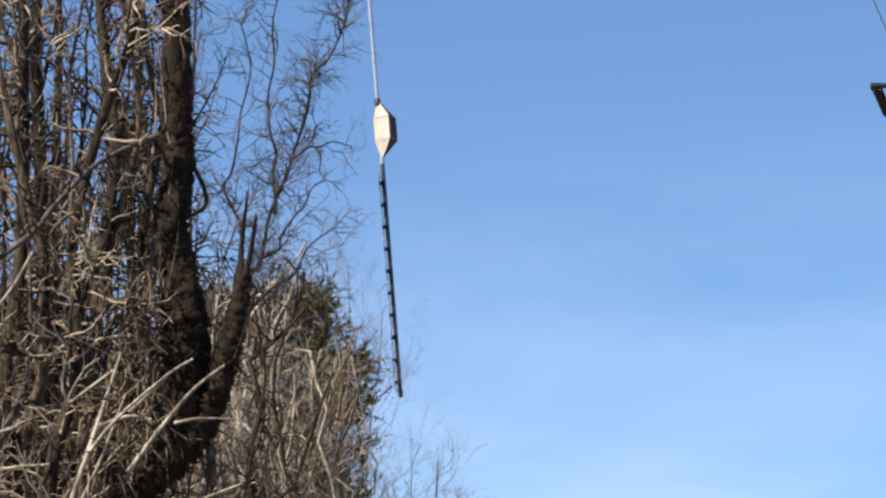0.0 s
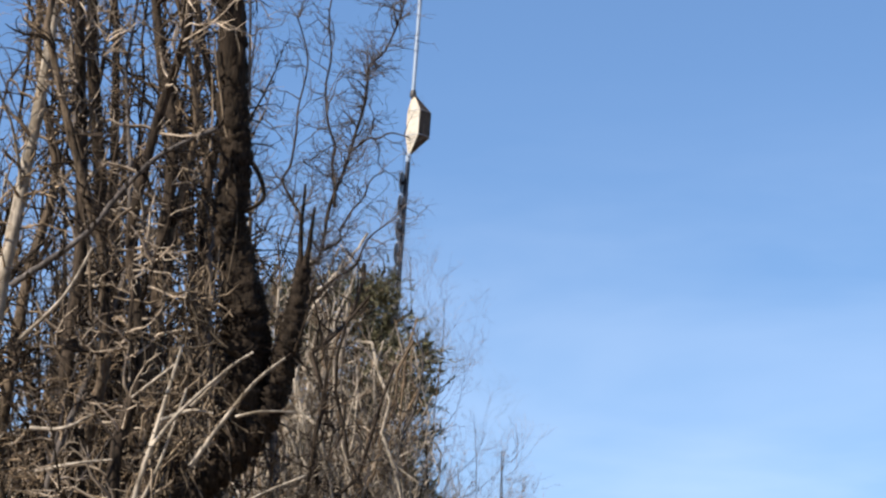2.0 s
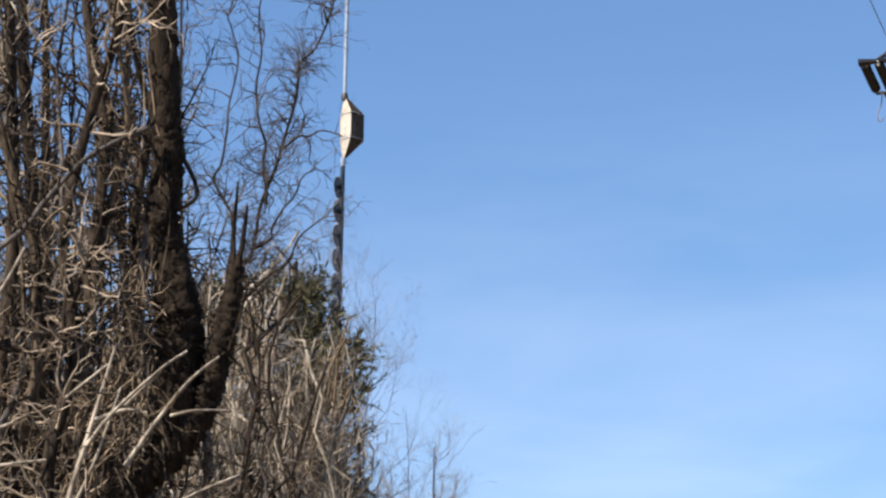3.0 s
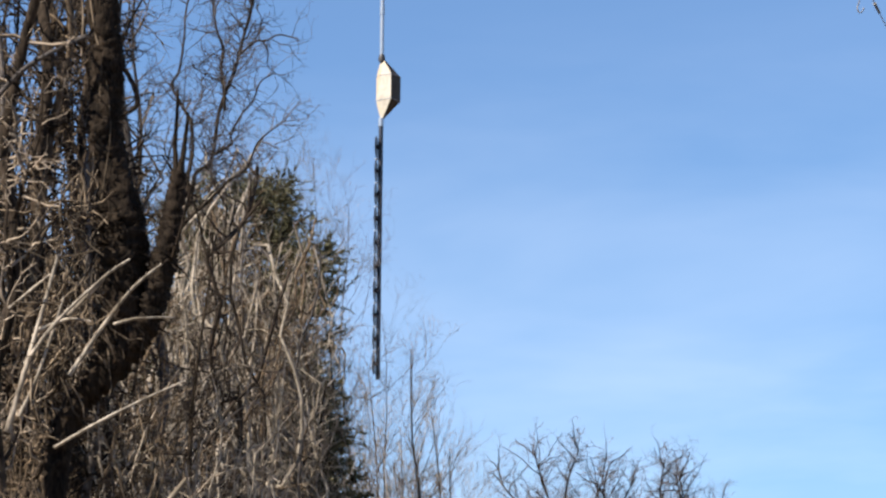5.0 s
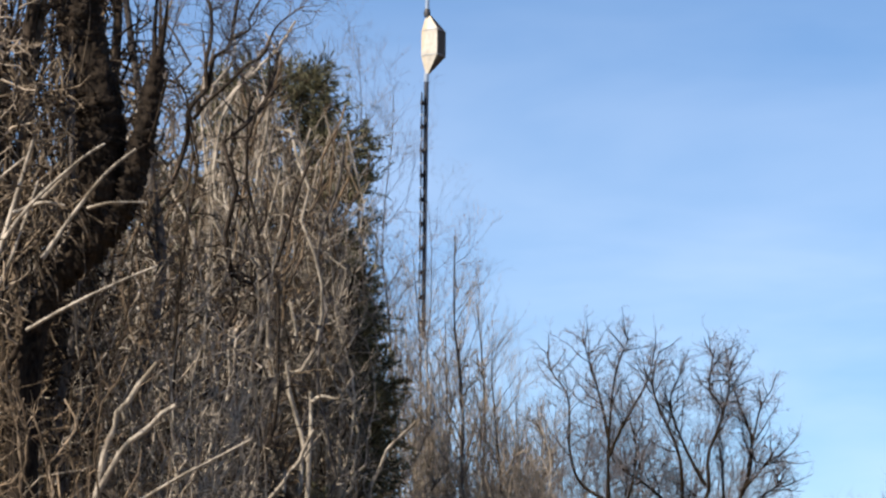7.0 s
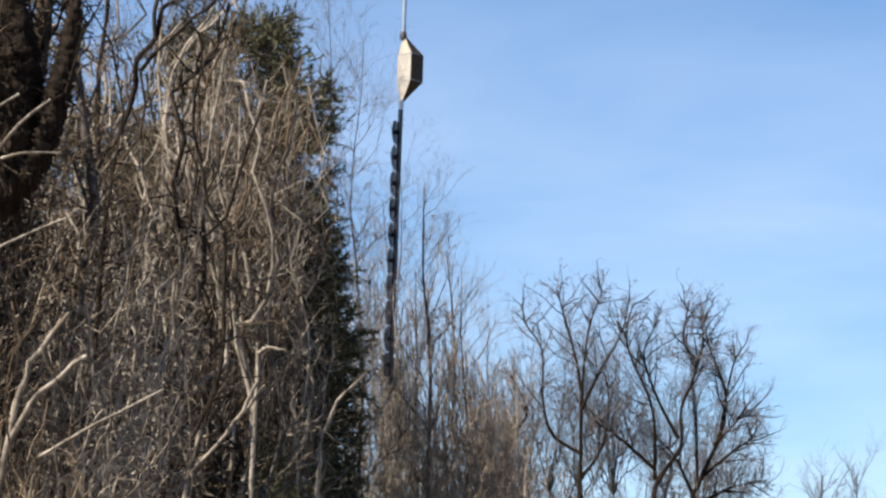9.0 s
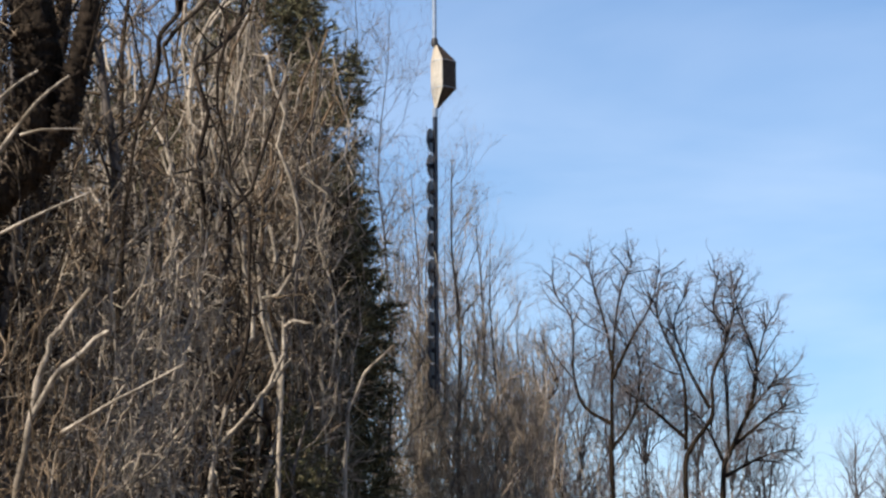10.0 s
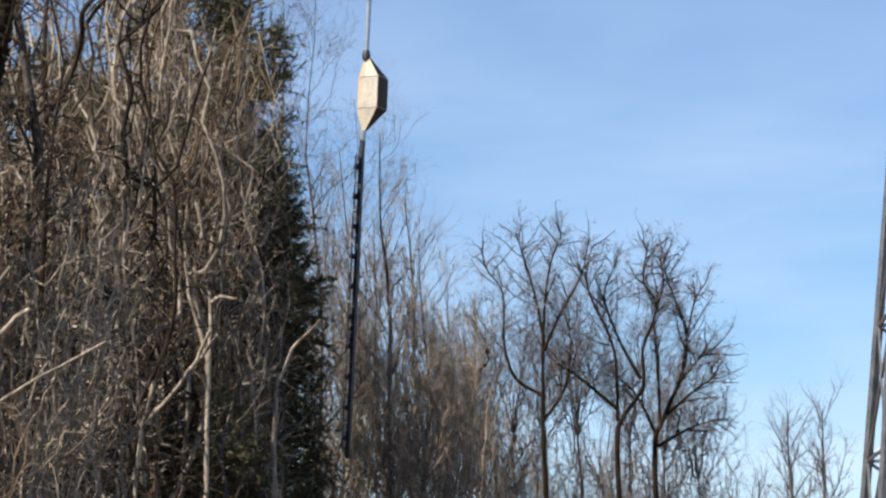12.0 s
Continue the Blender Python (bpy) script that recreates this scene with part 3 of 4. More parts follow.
# each: foot x, then its limbs as sideways offset and height; the first is the upper stem
HARDWOODS = (
    (3.4, (
        ((0.00, 8.20), (0.02, 9.71), (0.07, 11.13), (0.25, 12.66), (0.60, 13.62)),
        ((0.07, 9.52), (-0.64, 10.00), (-0.91, 10.86), (-0.92, 12.19), (-1.31, 12.87), (-1.42, 13.45)),
        ((0.06, 10.66), (0.47, 11.51), (1.06, 12.55), (1.26, 13.41)),
        ((0.05, 11.13), (-0.09, 11.99), (-0.36, 13.05), (-0.54, 13.73)),
        ((0.03, 8.95), (0.54, 9.70), (0.75, 10.84), (0.57, 11.89)),
    )),
    (5.23, (
        ((0.00, 8.18), (0.16, 8.98), (0.69, 9.77), (0.72, 10.72), (1.12, 11.76), (0.79, 12.44), (0.95, 13.39)),
        ((0.03, 8.93), (0.00, 10.64), (-0.50, 11.88), (-0.66, 12.55), (-0.48, 13.22)),
        ((0.04, 9.21), (-0.81, 9.98), (-1.47, 10.46), (-1.89, 10.99)),
        ((0.64, 9.96), (0.14, 10.92), (-0.21, 12.07), (0.18, 12.92)),
        ((1.10, 11.77), (1.31, 12.43), (1.27, 13.20)),
    )),
    (6.17, (
        ((0.00, 8.07), (0.22, 8.92), (0.79, 10.19), (0.92, 11.09), (0.78, 11.66), (0.51, 12.43), (0.38, 13.10)),
        ((0.79, 10.19), (0.90, 10.90), (1.11, 11.85), (1.33, 12.28)),
        ((0.61, 9.86), (1.08, 10.33), (1.42, 10.75)),
        ((0.16, 8.83), (0.18, 10.24), (0.13, 11.10), (0.08, 12.15)),
        ((0.09, 8.31), (1.04, 8.82), (1.89, 9.04)),
        ((0.08, 8.54), (-0.35, 9.59), (-0.81, 10.16)),
        ((0.35, 9.11), (1.06, 9.67), (1.63, 10.04)),
    )),
    (2.13, (
        ((0.00, 8.11), (-0.84, 9.16), (-1.31, 9.64), (-1.87, 10.12)),
        ((-0.79, 9.11), (-0.40, 10.20), (-0.06, 10.86), (-0.53, 11.92)),
        ((-0.56, 8.78), (-1.39, 10.50), (-1.48, 11.45)),
    )),
)


def hardwood(seed, x, y, limbs, label):
    """A leafless hardwood with winding dark limbs that fork into a rounded crown of fine twigs."""
    rng = random.Random(seed)
    tree = thing("bare_tree", (x, y, 0), label, "tree", "spreading bare trees")
    twigs = Tubes()
    fine = ((4.4, 50, 0.62, 0.010, 0.28, 0.05), (6.5, 46, 0.34, 0.0075, 0.28, 0.04), (4.5, 44, 0.2, 0.006, 0.28, 0.02))
    for k, flat in enumerate(limbs):
        deep = rng.uniform(-1.3, 1.3) if k else 0.0
        rows = [Vector((dx, deep * i / len(flat), z)) for i, (dx, z) in enumerate(flat)]
        if not k:
            rows = [Vector((0, 0, -0.1)), Vector((0.05, 0, rows[0].z * 0.5))] + rows
        line = smooth_line(rows, 5)
        n = len(line) - 1
        r0, r1 = (0.10, 0.014) if k == 0 else (0.055, 0.011)
        t = Tubes()
        t.add(line, [r0 + (r1 - r0) * (i / n) ** 0.75 for i in range(n + 1)], 8, 0.2, rng)
        limb = part("limb" if k else "trunk", t, BARK_SHADED, tree)
        start = 0.66 if k == 0 else 0.2
        sprout(rng, twigs, line, r1 * 2, r1, fine, start, 6.0)
        for _ in range(14):
            s = start + (1 - start) * rng.random()
            q, d = spot(line, s)
            sub = wander(rng, q, (fork(rng, d, 46) + Vector((0, 0, 0.2))).normalized(), rng.uniform(0.9, 1.7) * (1.25 - 0.75 * s), 6, 0.17, 0.05)
            r = rng.uniform(0.012, 0.022)
            b = Tubes()
            b.add(sub, [r * (1 - 0.75 * i / 6) for i in range(7)], 5)
            part("branch", b, BARK_SHADED, limb)
            sprout(rng, twigs, sub, r, r * 0.3, fine, 0.1, 6.0)
    stuff("crown", twigs, TWIG_GREY, tree)


def right_wood():
    for k, (x, limbs) in enumerate(HARDWOODS):
        hardwood(160 + k, x, 78 + 0.6 * k, limbs, "spreading bare hardwood tree with winding dark limbs")
    for seed, x, y, h, g, w, lean in ((61, 1.7, 82, 12.9, 0.10, 1.6, 0.01), (67, 2.6, 83, 13.6, 0.10, 1.7, 0.0), (65, 4.3, 84, 13.6, 0.10, 1.8, 0.0), (66, 6.7, 83, 12.6, 0.10, 1.9, 0.0), (68, 3.5, 85, 14.3, 0.09, 1.7, 0.0), (69, 5.6, 85, 13.6, 0.09, 1.7, 0.0), (70, 7.3, 81, 11.4, 0.08, 1.3, 0.0), (74, 1.0, 83, 12.2, 0.09, 1.5, 0.0)):
        spreading_tree(seed, (x, y, 0), h, g, w, BARK_GREY, TWIG_GREY, "spreading bare hardwood tree with a fine grey crown", lean=lean, levels=((3.2, 46, 0.75, 0.012, 0.24, 0.04), (4.2, 46, 0.4, 0.008, 0.26, 0.03), (4.0, 46, 0.22, 0.006, 0.26, 0.02)))
    far = ((3.2, 34, 1.3, 0.022, 0.14, 0.08), (4.5, 40, 0.7, 0.012, 0.18, 0.05))
    for seed, x, h in ((71, 11.9, 12.0), (72, 13.2, 12.0), (73, 10.8, 9.6)):
        bare_tree(seed, (x, 110, 0), h, 0.14, BARK_GREY, TWIG_GREY, "small distant bare tree with upright twigs", low=6, limbs=20, first=0.4, angle=28, reach=0.3, up=0.1, levels=far, group="distant bare trees")


def undergrowth():
    lv = ((3.4, 52, 0.85, 0.017, 0.25, 0.0), (3.0, 50, 0.4, 0.010, 0.25, 0.0))
    bold = ((3.4, 55, 0.9, 0.024, 0.28, 0.02), (2.8, 52, 0.42, 0.015, 0.3, 0.0))
    fuzz = ((4.0, 52, 0.75, 0.015, 0.32, 0.03), (3.2, 50, 0.4, 0.011, 0.34, 0.02))

    def swell(x):
        return 11.6 if x < 6.6 else 9.6

    thicket(101, "brush", "grey twiggy stems among the spreading trees", (1.6, 8.3, 79.5, 85), 120, 11.0, TWIG_GREY, fuzz, 0.014, 0.06, 0.26, 6.5, swell)

    def slope(x):
        return 14.0 - (x + 2.0) * 0.86

    def rise(x):
        return 11.0 if x < 3.5 else 9.4

    thicket(81, "brush", "tangled brown brush and vines between the near trees", (-5.6, -2.6, 32.1, 36), 64, 9.2, TWIG_BROWN, bold, 0.018, 0.08, 0.32, 4.0)
    thicket(82, "brush", "tangled brush coloured dark as shade below the saplings", (-7.6, -2.4, 37, 46), 70, 10.0, TWIG_SHADE, lv, 0.02, 0.08, 0.28, 4.8)
    # the near-black brush gives the shaded gaps behind paler stems by its colour
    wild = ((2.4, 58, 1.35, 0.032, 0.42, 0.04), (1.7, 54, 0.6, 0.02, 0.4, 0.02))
    thicket(83, "brush", "tangled brush coloured dark as shade in front of the pines", (-8.6, -1.7, 55, 58), 175, 13.6, TWIG_SHADE, bold, 0.022, 0.05, 0.22, 5.5)
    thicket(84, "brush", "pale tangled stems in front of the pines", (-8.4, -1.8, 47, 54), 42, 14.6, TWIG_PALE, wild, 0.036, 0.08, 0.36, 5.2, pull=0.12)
    thicket(96, "brush", "crooked stems coloured dark as shade among the pale brush", (-8.4, -2.0, 45.5, 53), 40, 14.3, TWIG_SHADE, wild, 0.045, 0.09, 0.36, 5.2, pull=0.12)
    thicket(88, "brush", "brown tangled stems in front of the pines", (-8.4, -1.8, 48, 56), 42, 14.8, TWIG_FAR, wild, 0.04, 0.08, 0.36, 5.2, pull=0.12)
    thicket(85, "brush", "brown twiggy brush under the upright trees", (-2.0, 1.9, 68.5, 76), 140, 14.0, TWIG_SUNLIT, fuzz, 0.018, 0.02, 0.2, 6.5, slope, least=0.7)
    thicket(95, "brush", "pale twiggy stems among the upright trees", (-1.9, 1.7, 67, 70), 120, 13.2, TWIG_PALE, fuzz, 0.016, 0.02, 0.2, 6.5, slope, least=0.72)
    thicket(86, "brush", "low brown brush under the spreading trees", (1.2, 8.4, 80, 88), 130, 9.0, TWIG_SUNLIT, fuzz, 0.014, 0.03, 0.16, 6, rise)
    thicket(87, "brush", "low brown brush beneath the old tree", (-4.2, -1.7, 28.3, 31), 30, 6.4, TWIG_BROWN, lv, 0.015, 0.08, 0.32, 3.3)
    thicket(90, "brush", "twiggy stems coloured dark as shade between the near trees", (-5.8, -3.8, 34, 40), 62, 16.5, TWIG_SHADE, bold, 0.026, 0.03, 0.3, 6.0)
    thicket(91, "brush", "woodland twigs coloured dark as shade behind the pines", (-9.5, -5.0, 66, 70), 50, 13.5, TWIG_SHADE, ((3.4, 55, 1.0, 0.026, 0.28, 0.02), (2.8, 52, 0.5, 0.017, 0.3, 0.0)), 0.03, 0.02, 0.2, 6.5)

    def shoulder(x):
        return 11.2 - 0.62 * (x + 1.0)

    thicket(99, "brush", "brown brush coloured as if sunlit in front of the upright trees", (-1.0, 2.6, 64.5, 67), 60, 10.5, TWIG_SUNLIT, fuzz, 0.015, 0.06, 0.3, 6.0, shoulder, least=0.7)

    def crest(x):
        return 15.9 if x < -3.2 else 15.9 - (x + 3.2) * 1.5 if x < -1.6 else 13.4 - (x + 1.6) * 1.7

    thicket(92, "brush", "grey-brown twigs and vines over the pines", (-5.0, -1.4, 54, 57.6), 50, 15.0, TWIG_FAR, wild, 0.026, 0.03, 0.3, 5.5, crest, least=0.85)
    thicket(93, "brush", "pale twigs and vines over the pines", (-3.9, -1.45, 53, 57), 95, 15.0, TWIG_PALE, bold, 0.024, 0.03, 0.32, 5.5, crest, least=0.8)
    thicket(94, "brush", "grey chaotic brush beyond the near trees", (-7.8, -2.9, 38, 46), 74, 10.8, TWIG_PALE, ((3.4, 70, 1.1, 0.02, 0.4, 0.0), (2.6, 58, 0.5, 0.013, 0.4, 0.0)), 0.024, 0.12, 0.36, 4.8, pull=0.15)
    thicket(89, "brush", "pale dead twigs beside the old tree", (-4.4, -1.6, 31.9, 35), 44, 7.2, TWIG_PALE, lv, 0.014, 0.12, 0.4, 3.6)
    thicket(97, "brush", "pale slanting broken twigs beside the old tree", (-8.5, -1.7, 32, 35), 30, 7.4, TWIG_PALE, ((2.4, 45, 0.7, 0.015, 0.36, 0.03), (2.4, 50, 0.35, 0.010, 0.36, 0.0)), 0.015, 0.25, 0.42, 3.6, pull=0.15, slant=0.4)
    thicket(98, "brush", "pale grey twigs right behind the old tree", (-4.6, -1.5, 33.5, 37), 42, 8.6, TWIG_PALE, ((3.6, 60, 0.7, 0.015, 0.4, 0.02), (3.0, 52, 0.35, 0.010, 0.4, 0.0)), 0.016, 0.15, 0.45, 4.5, pull=0.2, slant=0.15, least=0.8)


def broken_saplings():
    rng = random.Random(9)
    for base, rows in (
        ((-2.6, 45.5, 0), ([(-2.6, 45.5, 0), (-2.6, 45.5, 5.2), (-2.3, 45.5, 6.6)], [(-2.42, 45.5, 6.0), (-1.9, 45.4, 6.55), (-1.35, 45.4, 7.25)], [(-1.75, 45.4, 6.75), (-1.45, 45.3, 7.3)])),
        ((-0.95, 50, 0), ([(-0.95, 50, 0), (-0.95, 50, 6.2), (-0.9, 50, 7.0)], [(-0.92, 50, 6.9), (-0.62, 49.9, 7.55), (-0.15, 49.9, 8.0)])),
        ((-1.75, 47, 0), ([(-1.75, 47, 0), (-1.7, 47, 6), (-1.62, 47, 8.1)], [(-1.62, 47, 7.95), (-1.4, 46.9, 8.0), (-1.2, 46.9, 7.97)], [(-1.65, 47, 7.0), (-1.9, 47, 7.9), (-2.0, 47, 8.6)])),
        ((-4.3, 54, 0), ([(-4.3, 54, 0), (-4.3, 54, 10), (-3.9, 54, 14.0)], [(-3.92, 54, 13.9), (-3.3, 53.9, 14.6), (-2.7, 53.9, 15.15), (-2.4, 53.9, 15.66)])),
        ((-2.75, 31, 0), ([(-2.75, 31, 0), (-2.7, 31, 4), (-2.5, 31, 5.1)], [(-2.55, 31, 4.9), (-2.2, 30.9, 5.4), (-1.75, 30.9, 5.75)], [(-2.5, 31, 5.1), (-2.35, 31, 5.7), (-1.95, 31, 6.2)])),
    ):
        tree = thing("broken_sapling", base, "pale broken sapling with slanting snapped branches", "tree", "broken saplings")
        for k, line in enumerate(rows):
            pts = [Vector(p) - Vector(base) for p in line]
            mid = []
            for a, b in zip(pts, pts[1:]):
                mid += [a.lerp(b, i / 4) + rand3(rng) * 0.015 * (i > 0) for i in range(4)]
            mid.append(pts[-1])
            t = Tubes()
            r = 0.045 if k == 0 else 0.034
            t.add(mid, [r * (1 - 0.4 * i / len(mid)) for i in range(len(mid))], 7, 0.2, rng)
            part("trunk" if k == 0 else "branch", t, BARK_PALE, tree)


# ---- power line structures ----
def half(z):
    return max(0.3, 2.4 - 0.112 * z)


def lattice_tower():
    cx, cy = 11.45, 61.0
    tower = thing("lattice_tower", (cx, cy, 0), "grey galvanised steel lattice tower leg with crossed braces", "power tower")
    V = Vector

    def bar(name, a, b, r):
        t = Tubes()
        t.add([V(a), V(b)], [r, r], 4)
        part(name, t, GALVANISED, tower, smooth=False)

    zs = [-0.1, 3.6, 6.5, 9.17, 11.5, 13.5, 15.2, 16.7, 18.0]
    for sx in (-1, 1):
        for sy in (-1, 1):
            for a, b in zip(zs, zs[1:]):
                bar("leg", (sx * half(a), sy * half(a), a), (sx * half(b), sy * half(b), b), 0.10)
    for a, b in zip(zs, zs[1:]):
        ha, hb = half(a), half(b)
        for s in (-1, 1):
            bar("strut", (-hb, s * hb, b), (hb, s * hb, b), 0.04)
            bar("strut", (s * hb, -hb, b), (s * hb, hb, b), 0.04)
            for f in (-1, 1):
                bar("brace", (-f * ha, s * ha, a), (f * hb, s * hb, b), 0.035)
                bar("brace", (s * ha, -f * ha, a), (s * hb, f * hb, b), 0.035)


def line_pole():
    V = Vector
    base = V((18.6, 105, 0))
    pole = thing("line_pole", base, "dark steel power-line pole with a braced crossarm", "power pole")
    t = Tubes()
    t.add([V((0, 0, -0.1)), V((0, 0, 20)), V((0, 0, 41))], [0.45, 0.36, 0.24], 12)
    part("shaft", t, GALVANISED, pole)

    def bar(name, a, b, r):
        t = Tubes()
        t.add([V(a), V(b)], [r, r], 4)
        part(name, t, PORCELAIN, pole, smooth=False)

    for tip, z in ((15.45, 35.0), (14.55, 39.2)):
        x = tip - base.x
        for s in (-1, 1):
            bar("crossarm", (x, 0, z), (0, s * 0.3, z - 0.1), 0.075)
        bar("arm_strut", (x, 0, z), (0, 0, z + 2.3), 0.06)
        bar("arm_strut", (x + 0.3, 0.2, z), (0, 0.3, z + 3.1), 0.035)
        bar("arm_strut", (x + 0.2, 0, z + 0.1), (x * 0.4, 0, z + 0.5), 0.03)
        bar("arm_brace", (x * 0.45, 0, z), (x * 0.45, 0, z + 1.2), 0.03)
    # double strain string at the crossarm's end, and the wires that go on from it
    way = V((0.37, 1.0, -0.24)).normalized()
    side = way.cross(V((0, 0, 1))).normalized()
    root = V((15.25, 105, 34.95))
    for s in (-1, 1):
        start = root + side * (0.25 * s)
        ins = thing("insulator_string", start, "dark glazed strain insulator string on the crossarm", "insulator", "insulators of the pole")
        t = Tubes()
        t.add([V((0, 0, 0)), way * 2.2], [0.03, 0.03], 6)
        part("rod", t, GALVANISED, ins)
        for k in range(14):
            d = Tubes()
            c = way * (0.24 + 0.125 * k)
            d.add([c, c + way * 0.03, c + way * 0.10], [0.08, 0.185, 0.09], 10)
            part("insulator_disc", d, PORCELAIN, ins)
    e = root + way * 2.25
    fitting = thing("line_clamp", root, "dark steel yoke and clamps on the strain strings", "line fitting")
    for name, a, b, r0, r1 in (("yoke", e - side * 0.33, e + side * 0.33, 0.06, 0.06), ("yoke", root - side * 0.42, root + side * 0.2, 0.15, 0.08),
                               ("clamp", e, e + way * 0.9, 0.07, 0.05), ("damper", e + way * 1.5, e + way * 2.2, 0.06, 0.06)):
        t = Tubes()
        t.add([a - root, b - root], [r0, r1], 6)
        part(name, t, PORCELAIN, fitting)

    def wire(start):
        t, pts = Tubes(), []
        for k in range(25):
            s = k / 24 * 180
            pts.append(start + V((way.x, way.y, 0)) * s + V((0, 0, way.z * s * (1 - s / 300))))
        t.add(pts, [0.02] * 25, 6)
        tagged(part("power_line", t, WIRE), "thin grey conductor strung from the crossarm", "power line", "wires of the pole")

    wire(e)
    wire(V((14.55, 105, 39.2)))
    loop = Tubes()
    pts = smooth_line([e + V(q) for q in ((-0.1, 0, 0), (-0.14, 0, -0.38), (-0.27, 0, -0.74), (-0.31, 0, -0.96), (-0.2, 0, -1.07), (-0.08, 0, -0.9))], 5)
    loop.add(pts, [0.022] * len(pts), 6)
    tagged(part("jumper_loop", loop, WIRE), "thin grey jumper wire hanging in a loop", "power line", "wires of the pole")


# ---- aerial saw hung from the line above ----
def aerial_saw():
    saw = thing("aerial_saw", (-1.74, 77, 25.37), "hanging aerial tree saw with white engine casing and stacked blades", "aerial saw")
    V = Vector
    z0 = 0.05
    for k in range(5):
        t = Tubes()
        t.add([V((0, 0, z0 + 6 * k)), V((0, 0, z0 + 6 * (k + 1)))], [0.049, 0.049], 12)
        part("hanger_pole", t, ALUMINIUM, saw, "bright aluminium hanger pole")
        c = Tubes()
        c.add([V((0, 0, z0 + 6 * k + 1.05)), V((0, 0, z0 + 6 * k + 1.25))], [0.057, 0.057], 12)
        part("pole_collar", c, ALUMINIUM, saw)
    knuckle = Tubes()
    knuckle.add([V((0, 0, 0.12)), V((0, 0, 0.02)), V((0, 0, -0.06))], [0.06, 0.085, 0.07], 10)
    part("swivel", knuckle, CASING_DARK, saw, "dark steel swivel")
    # faceted casing: outline in plan, lofted through four heights
    plan = [(x * 1.12, y * 1.12) for x, y in ((-0.03, -0.06), (0.042, -0.165), (0.113, -0.27), (0.26, -0.168), (0.408, -0.065), (0.408, 0.185), (0.25, 0.31), (-0.06, 0.14))]
    rings = [(0.0, 0.16, 0.0), (-0.40, 1.0, 0.0), (-1.0, 1.0, 0.0), (-1.45, 0.15, 0.0)]

    def loft(faces):
        bm = bmesh.new()
        vs = [[bm.verts.new((x * s, y * s, z)) for x, y in plan] for z, s, _ in rings]
        for j in range(3):
            for k in faces:
                bm.faces.new((vs[j][k], vs[j + 1][k], vs[j + 1][(k + 1) % 8], vs[j][(k + 1) % 8]))
        bmesh.ops.delete(bm, geom=[v for v in bm.verts if not v.link_faces], context="VERTS")
        bmesh.ops.solidify(bm, geom=bm.faces[:], thickness=0.012)
        return bm

    casing = part("casing", loft((6, 7, 0, 1)), FIBREGLASS, saw, "weathered off-white faceted engine casing")
    part("side_panel", loft((2, 3, 4, 5)), CASING_SIDE, casing, "darker brown side panel")
    for z in (-0.40, -1.0):
        b = Tubes()
        ring = [V((x * 1.012, y * 1.012, z)) for x, y in plan]
        b.add(ring + [ring[0]], [0.008] * 9, 4)
        part("seam", b, ALUMINIUM, casing)
    neck = Tubes()
    neck.add([V((0, 0, -1.44)), V((0, 0, -1.64))], [0.062, 0.062], 10)
    part("neck", neck, ALUMINIUM, saw)
    boom = Tubes()
    boom.add([V((0.0, 0, -1.46)), V((0.0, 0, -7.55))], [0.055, 0.05], 4)
    part("boom", boom, BLADE_STEEL, saw, "dark square steel boom", smooth=False)
    mesh = None
    # the blades sit on the side of the boom that is turned away from the casing's dark panel
    mount = radians(30)
    side = V((-math.cos(mount), math.sin(mount), 0))
    for k in range(10):
        z = -2.14 - 0.575 * k
        if mesh is None:
            bm = bmesh.new()
            rim = []
            for i in range(72):
                a, r = 2 * math.pi * i / 72, 0.262 - (0.022 if i % 3 == 0 else 0.0)
                rim.append((r * math.cos(a), r * math.sin(a)))
            front = [bm.verts.new((-0.008, y, zz)) for y, zz in rim]
            rear = [bm.verts.new((0.008, y, zz)) for y, zz in rim]
            bm.faces.new(front)
            bm.faces.new(list(reversed(rear)))
            for i in range(72):
                j = (i + 1) % 72
                bm.faces.new((front[i], rear[i], rear[j], front[j]))
            bmesh.ops.recalc_face_normals(bm, faces=bm.faces[:])
            blade = part("blade", bm, BLADE_STEEL, saw, "round toothed saw blade")
            mesh = blade.data
        else:
            blade = tagged(new("blade", mesh), "round toothed saw blade")
            blade.parent = saw
        blade.location, blade.rotation_euler = side * 0.10 + V((0, 0, z)), (0, 0, -mount)
        hub = Tubes()
        hub.add([side * 0.04 + V((0, 0, z)), side * 0.135 + V((0, 0, z))], [0.06, 0.045], 10)
        part("hub", hub, CASING_DARK, saw)
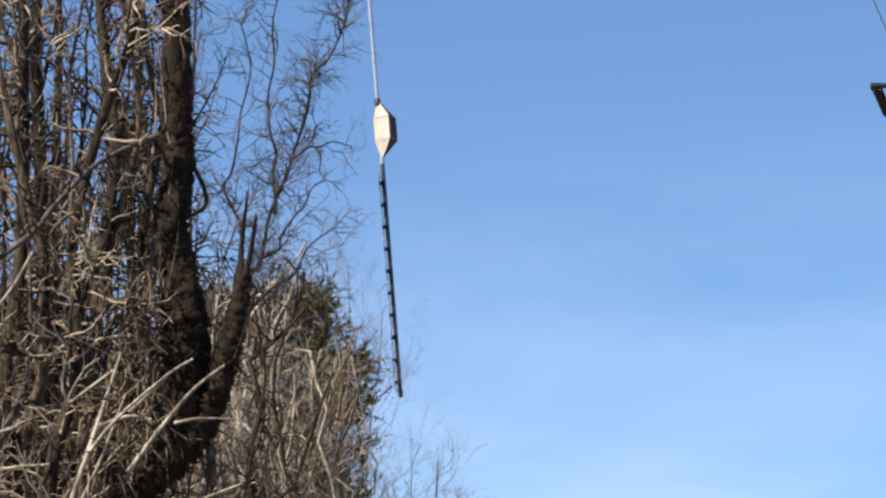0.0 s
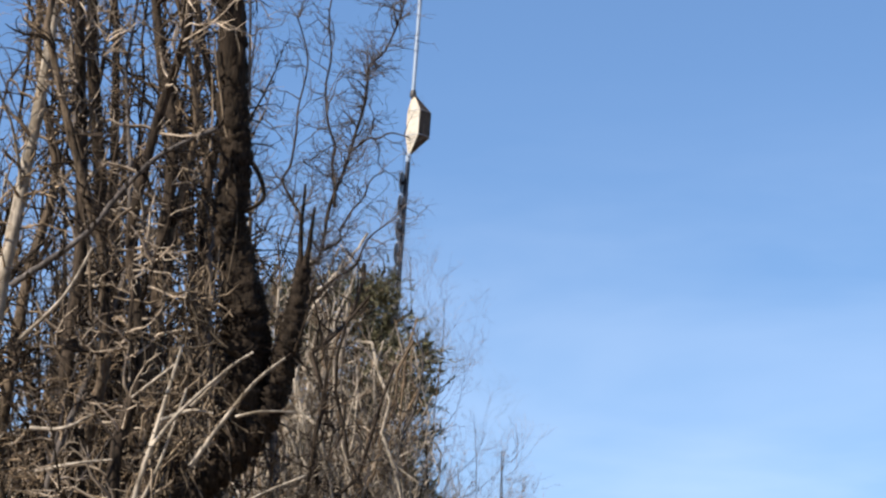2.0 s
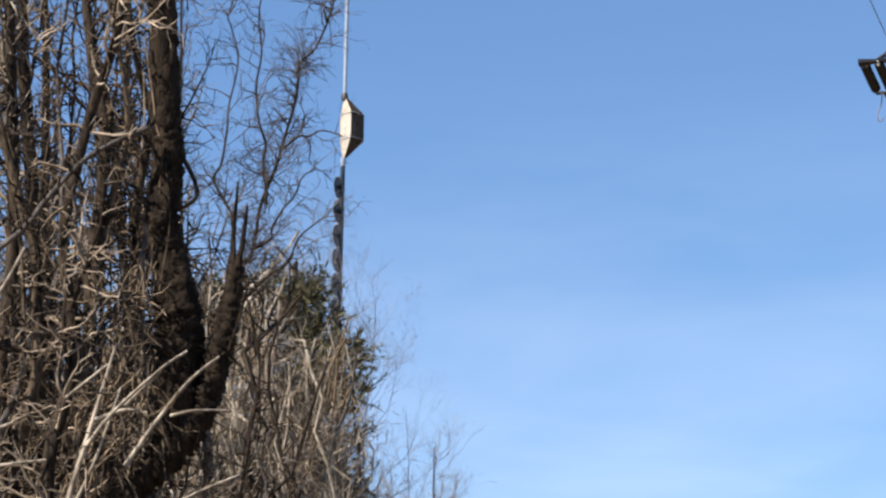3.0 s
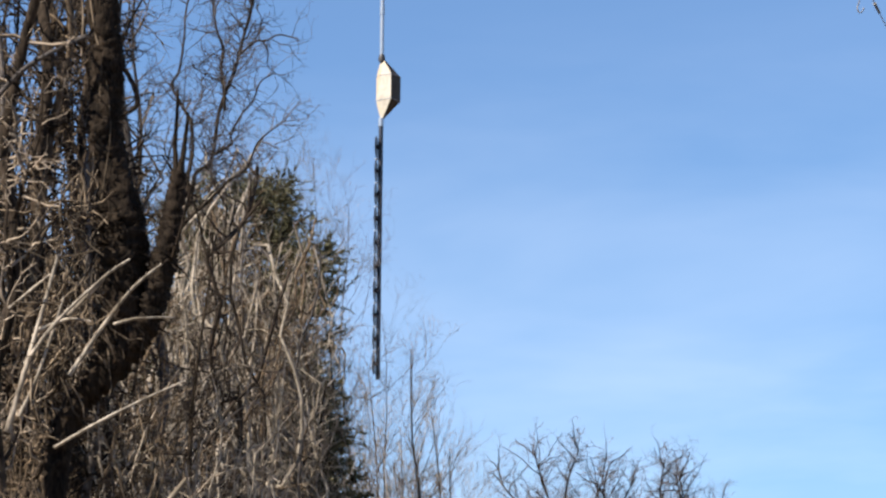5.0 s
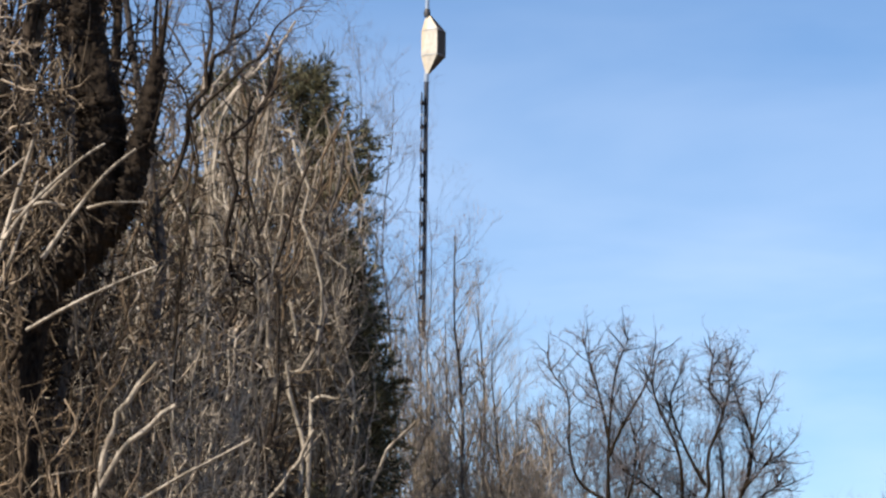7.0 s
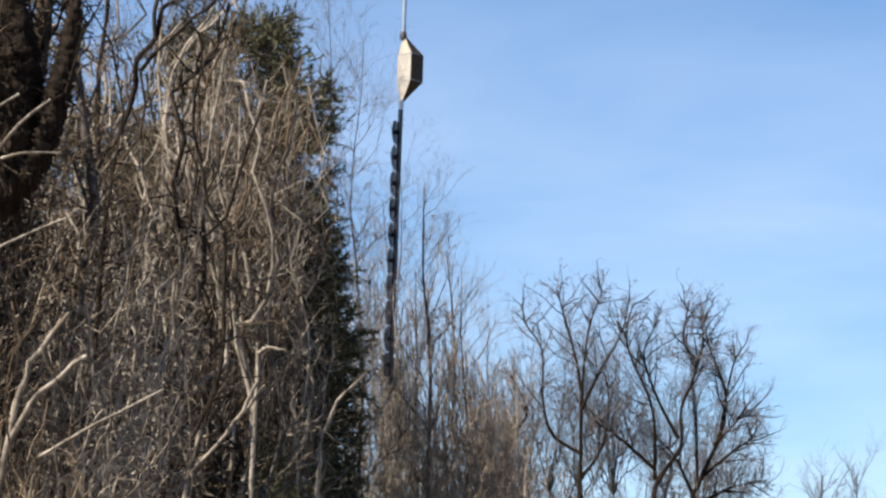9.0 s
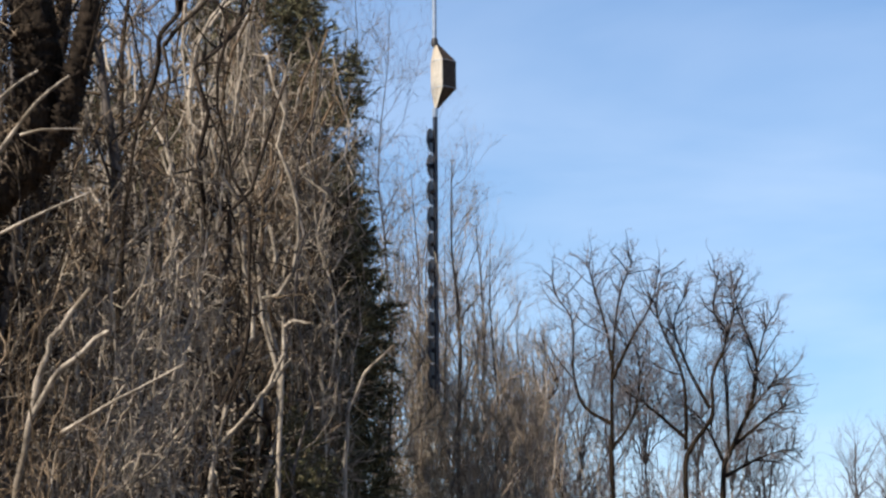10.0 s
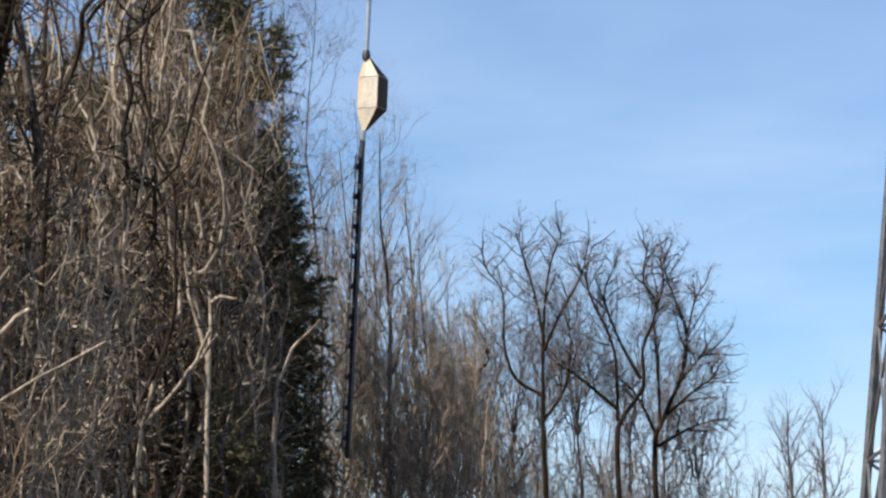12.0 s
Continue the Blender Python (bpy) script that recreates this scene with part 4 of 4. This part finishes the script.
        if k < 9:
            clamp = Tubes()
            clamp.add([side * 0.085 + V((0, 0, z - 0.275)), side * 0.085 + V((0, 0, z - 0.30))], [0.06, 0.06], 4)
            part("clamp", clamp, ALUMINIUM, saw, smooth=False)
    foot = Tubes()
    foot.add([V((0, 0, -7.5)), V((0, 0, -7.7))], [0.066, 0.05], 6)
    part("boom_tip", foot, CASING_DARK, saw)
    return saw


# seconds, place of the swivel, lean of the lower end to the right, turn
SAW_PATH = [
    (0.0, -1.74, 77.00, 25.37, 5.6, 28),
    (0.5, -1.92, 75.50, 24.98, 4.1, 28),
    (1.0, -1.98, 74.00, 24.42, 0.2, 26),
    (1.5, -2.08, 72.50, 23.98, -3.7, 22),
    (2.0, -2.15, 71.00, 23.47, -3.7, 16),
    (2.5, -2.17, 70.00, 23.16, -2.3, 8),
    (3.0, -2.07, 70.00, 23.03, -1.4, 9),
    (3.7, -1.69, 71.00, 22.99, -1.5, 16),
    (5.3, -0.51, 72.00, 21.92, -2.1, 25),
    (5.5, -0.52, 72.00, 21.78, -1.8, 26),
    (6.0, -0.54, 72.00, 21.38, -1.2, 26),
    (6.5, -0.66, 72.00, 20.91, -0.1, 27),
    (7.0, -0.73, 71.70, 20.41, -1.1, 28),
    (7.2, -0.73, 71.30, 20.14, -1.5, 28),
    (8.8, -0.55, 68.50, 18.10, -2.2, 20),
    (9.0, -0.48, 68.00, 17.80, -2.1, 16),
    (9.5, -0.45, 67.50, 17.31, -0.4, 11),
    (10.0, -0.33, 67.20, 16.84, -0.2, 11),
    (10.5, -0.31, 67.00, 16.35, 0.3, 13),
    (11.0, -0.16, 65.50, 15.76, -1.8, 17),
    (11.5, 0.07, 62.00, 14.85, -3.5, 25),
    (12.0, 0.19, 59.00, 14.21, -3.8, 30),
]


def motions():
    walk(saw, [(t, pose(x, y, z, 0, -lean, 0) @ pose(0, 0, 0, 0, 0, turn)) for t, x, y, z, lean, turn in SAW_PATH])


ground()
near_wood()
old_tree()
leaning_tree()
middle_wood()
right_wood()
undergrowth()
broken_saplings()
lattice_tower()
line_pole()
saw = aerial_saw()
motions()
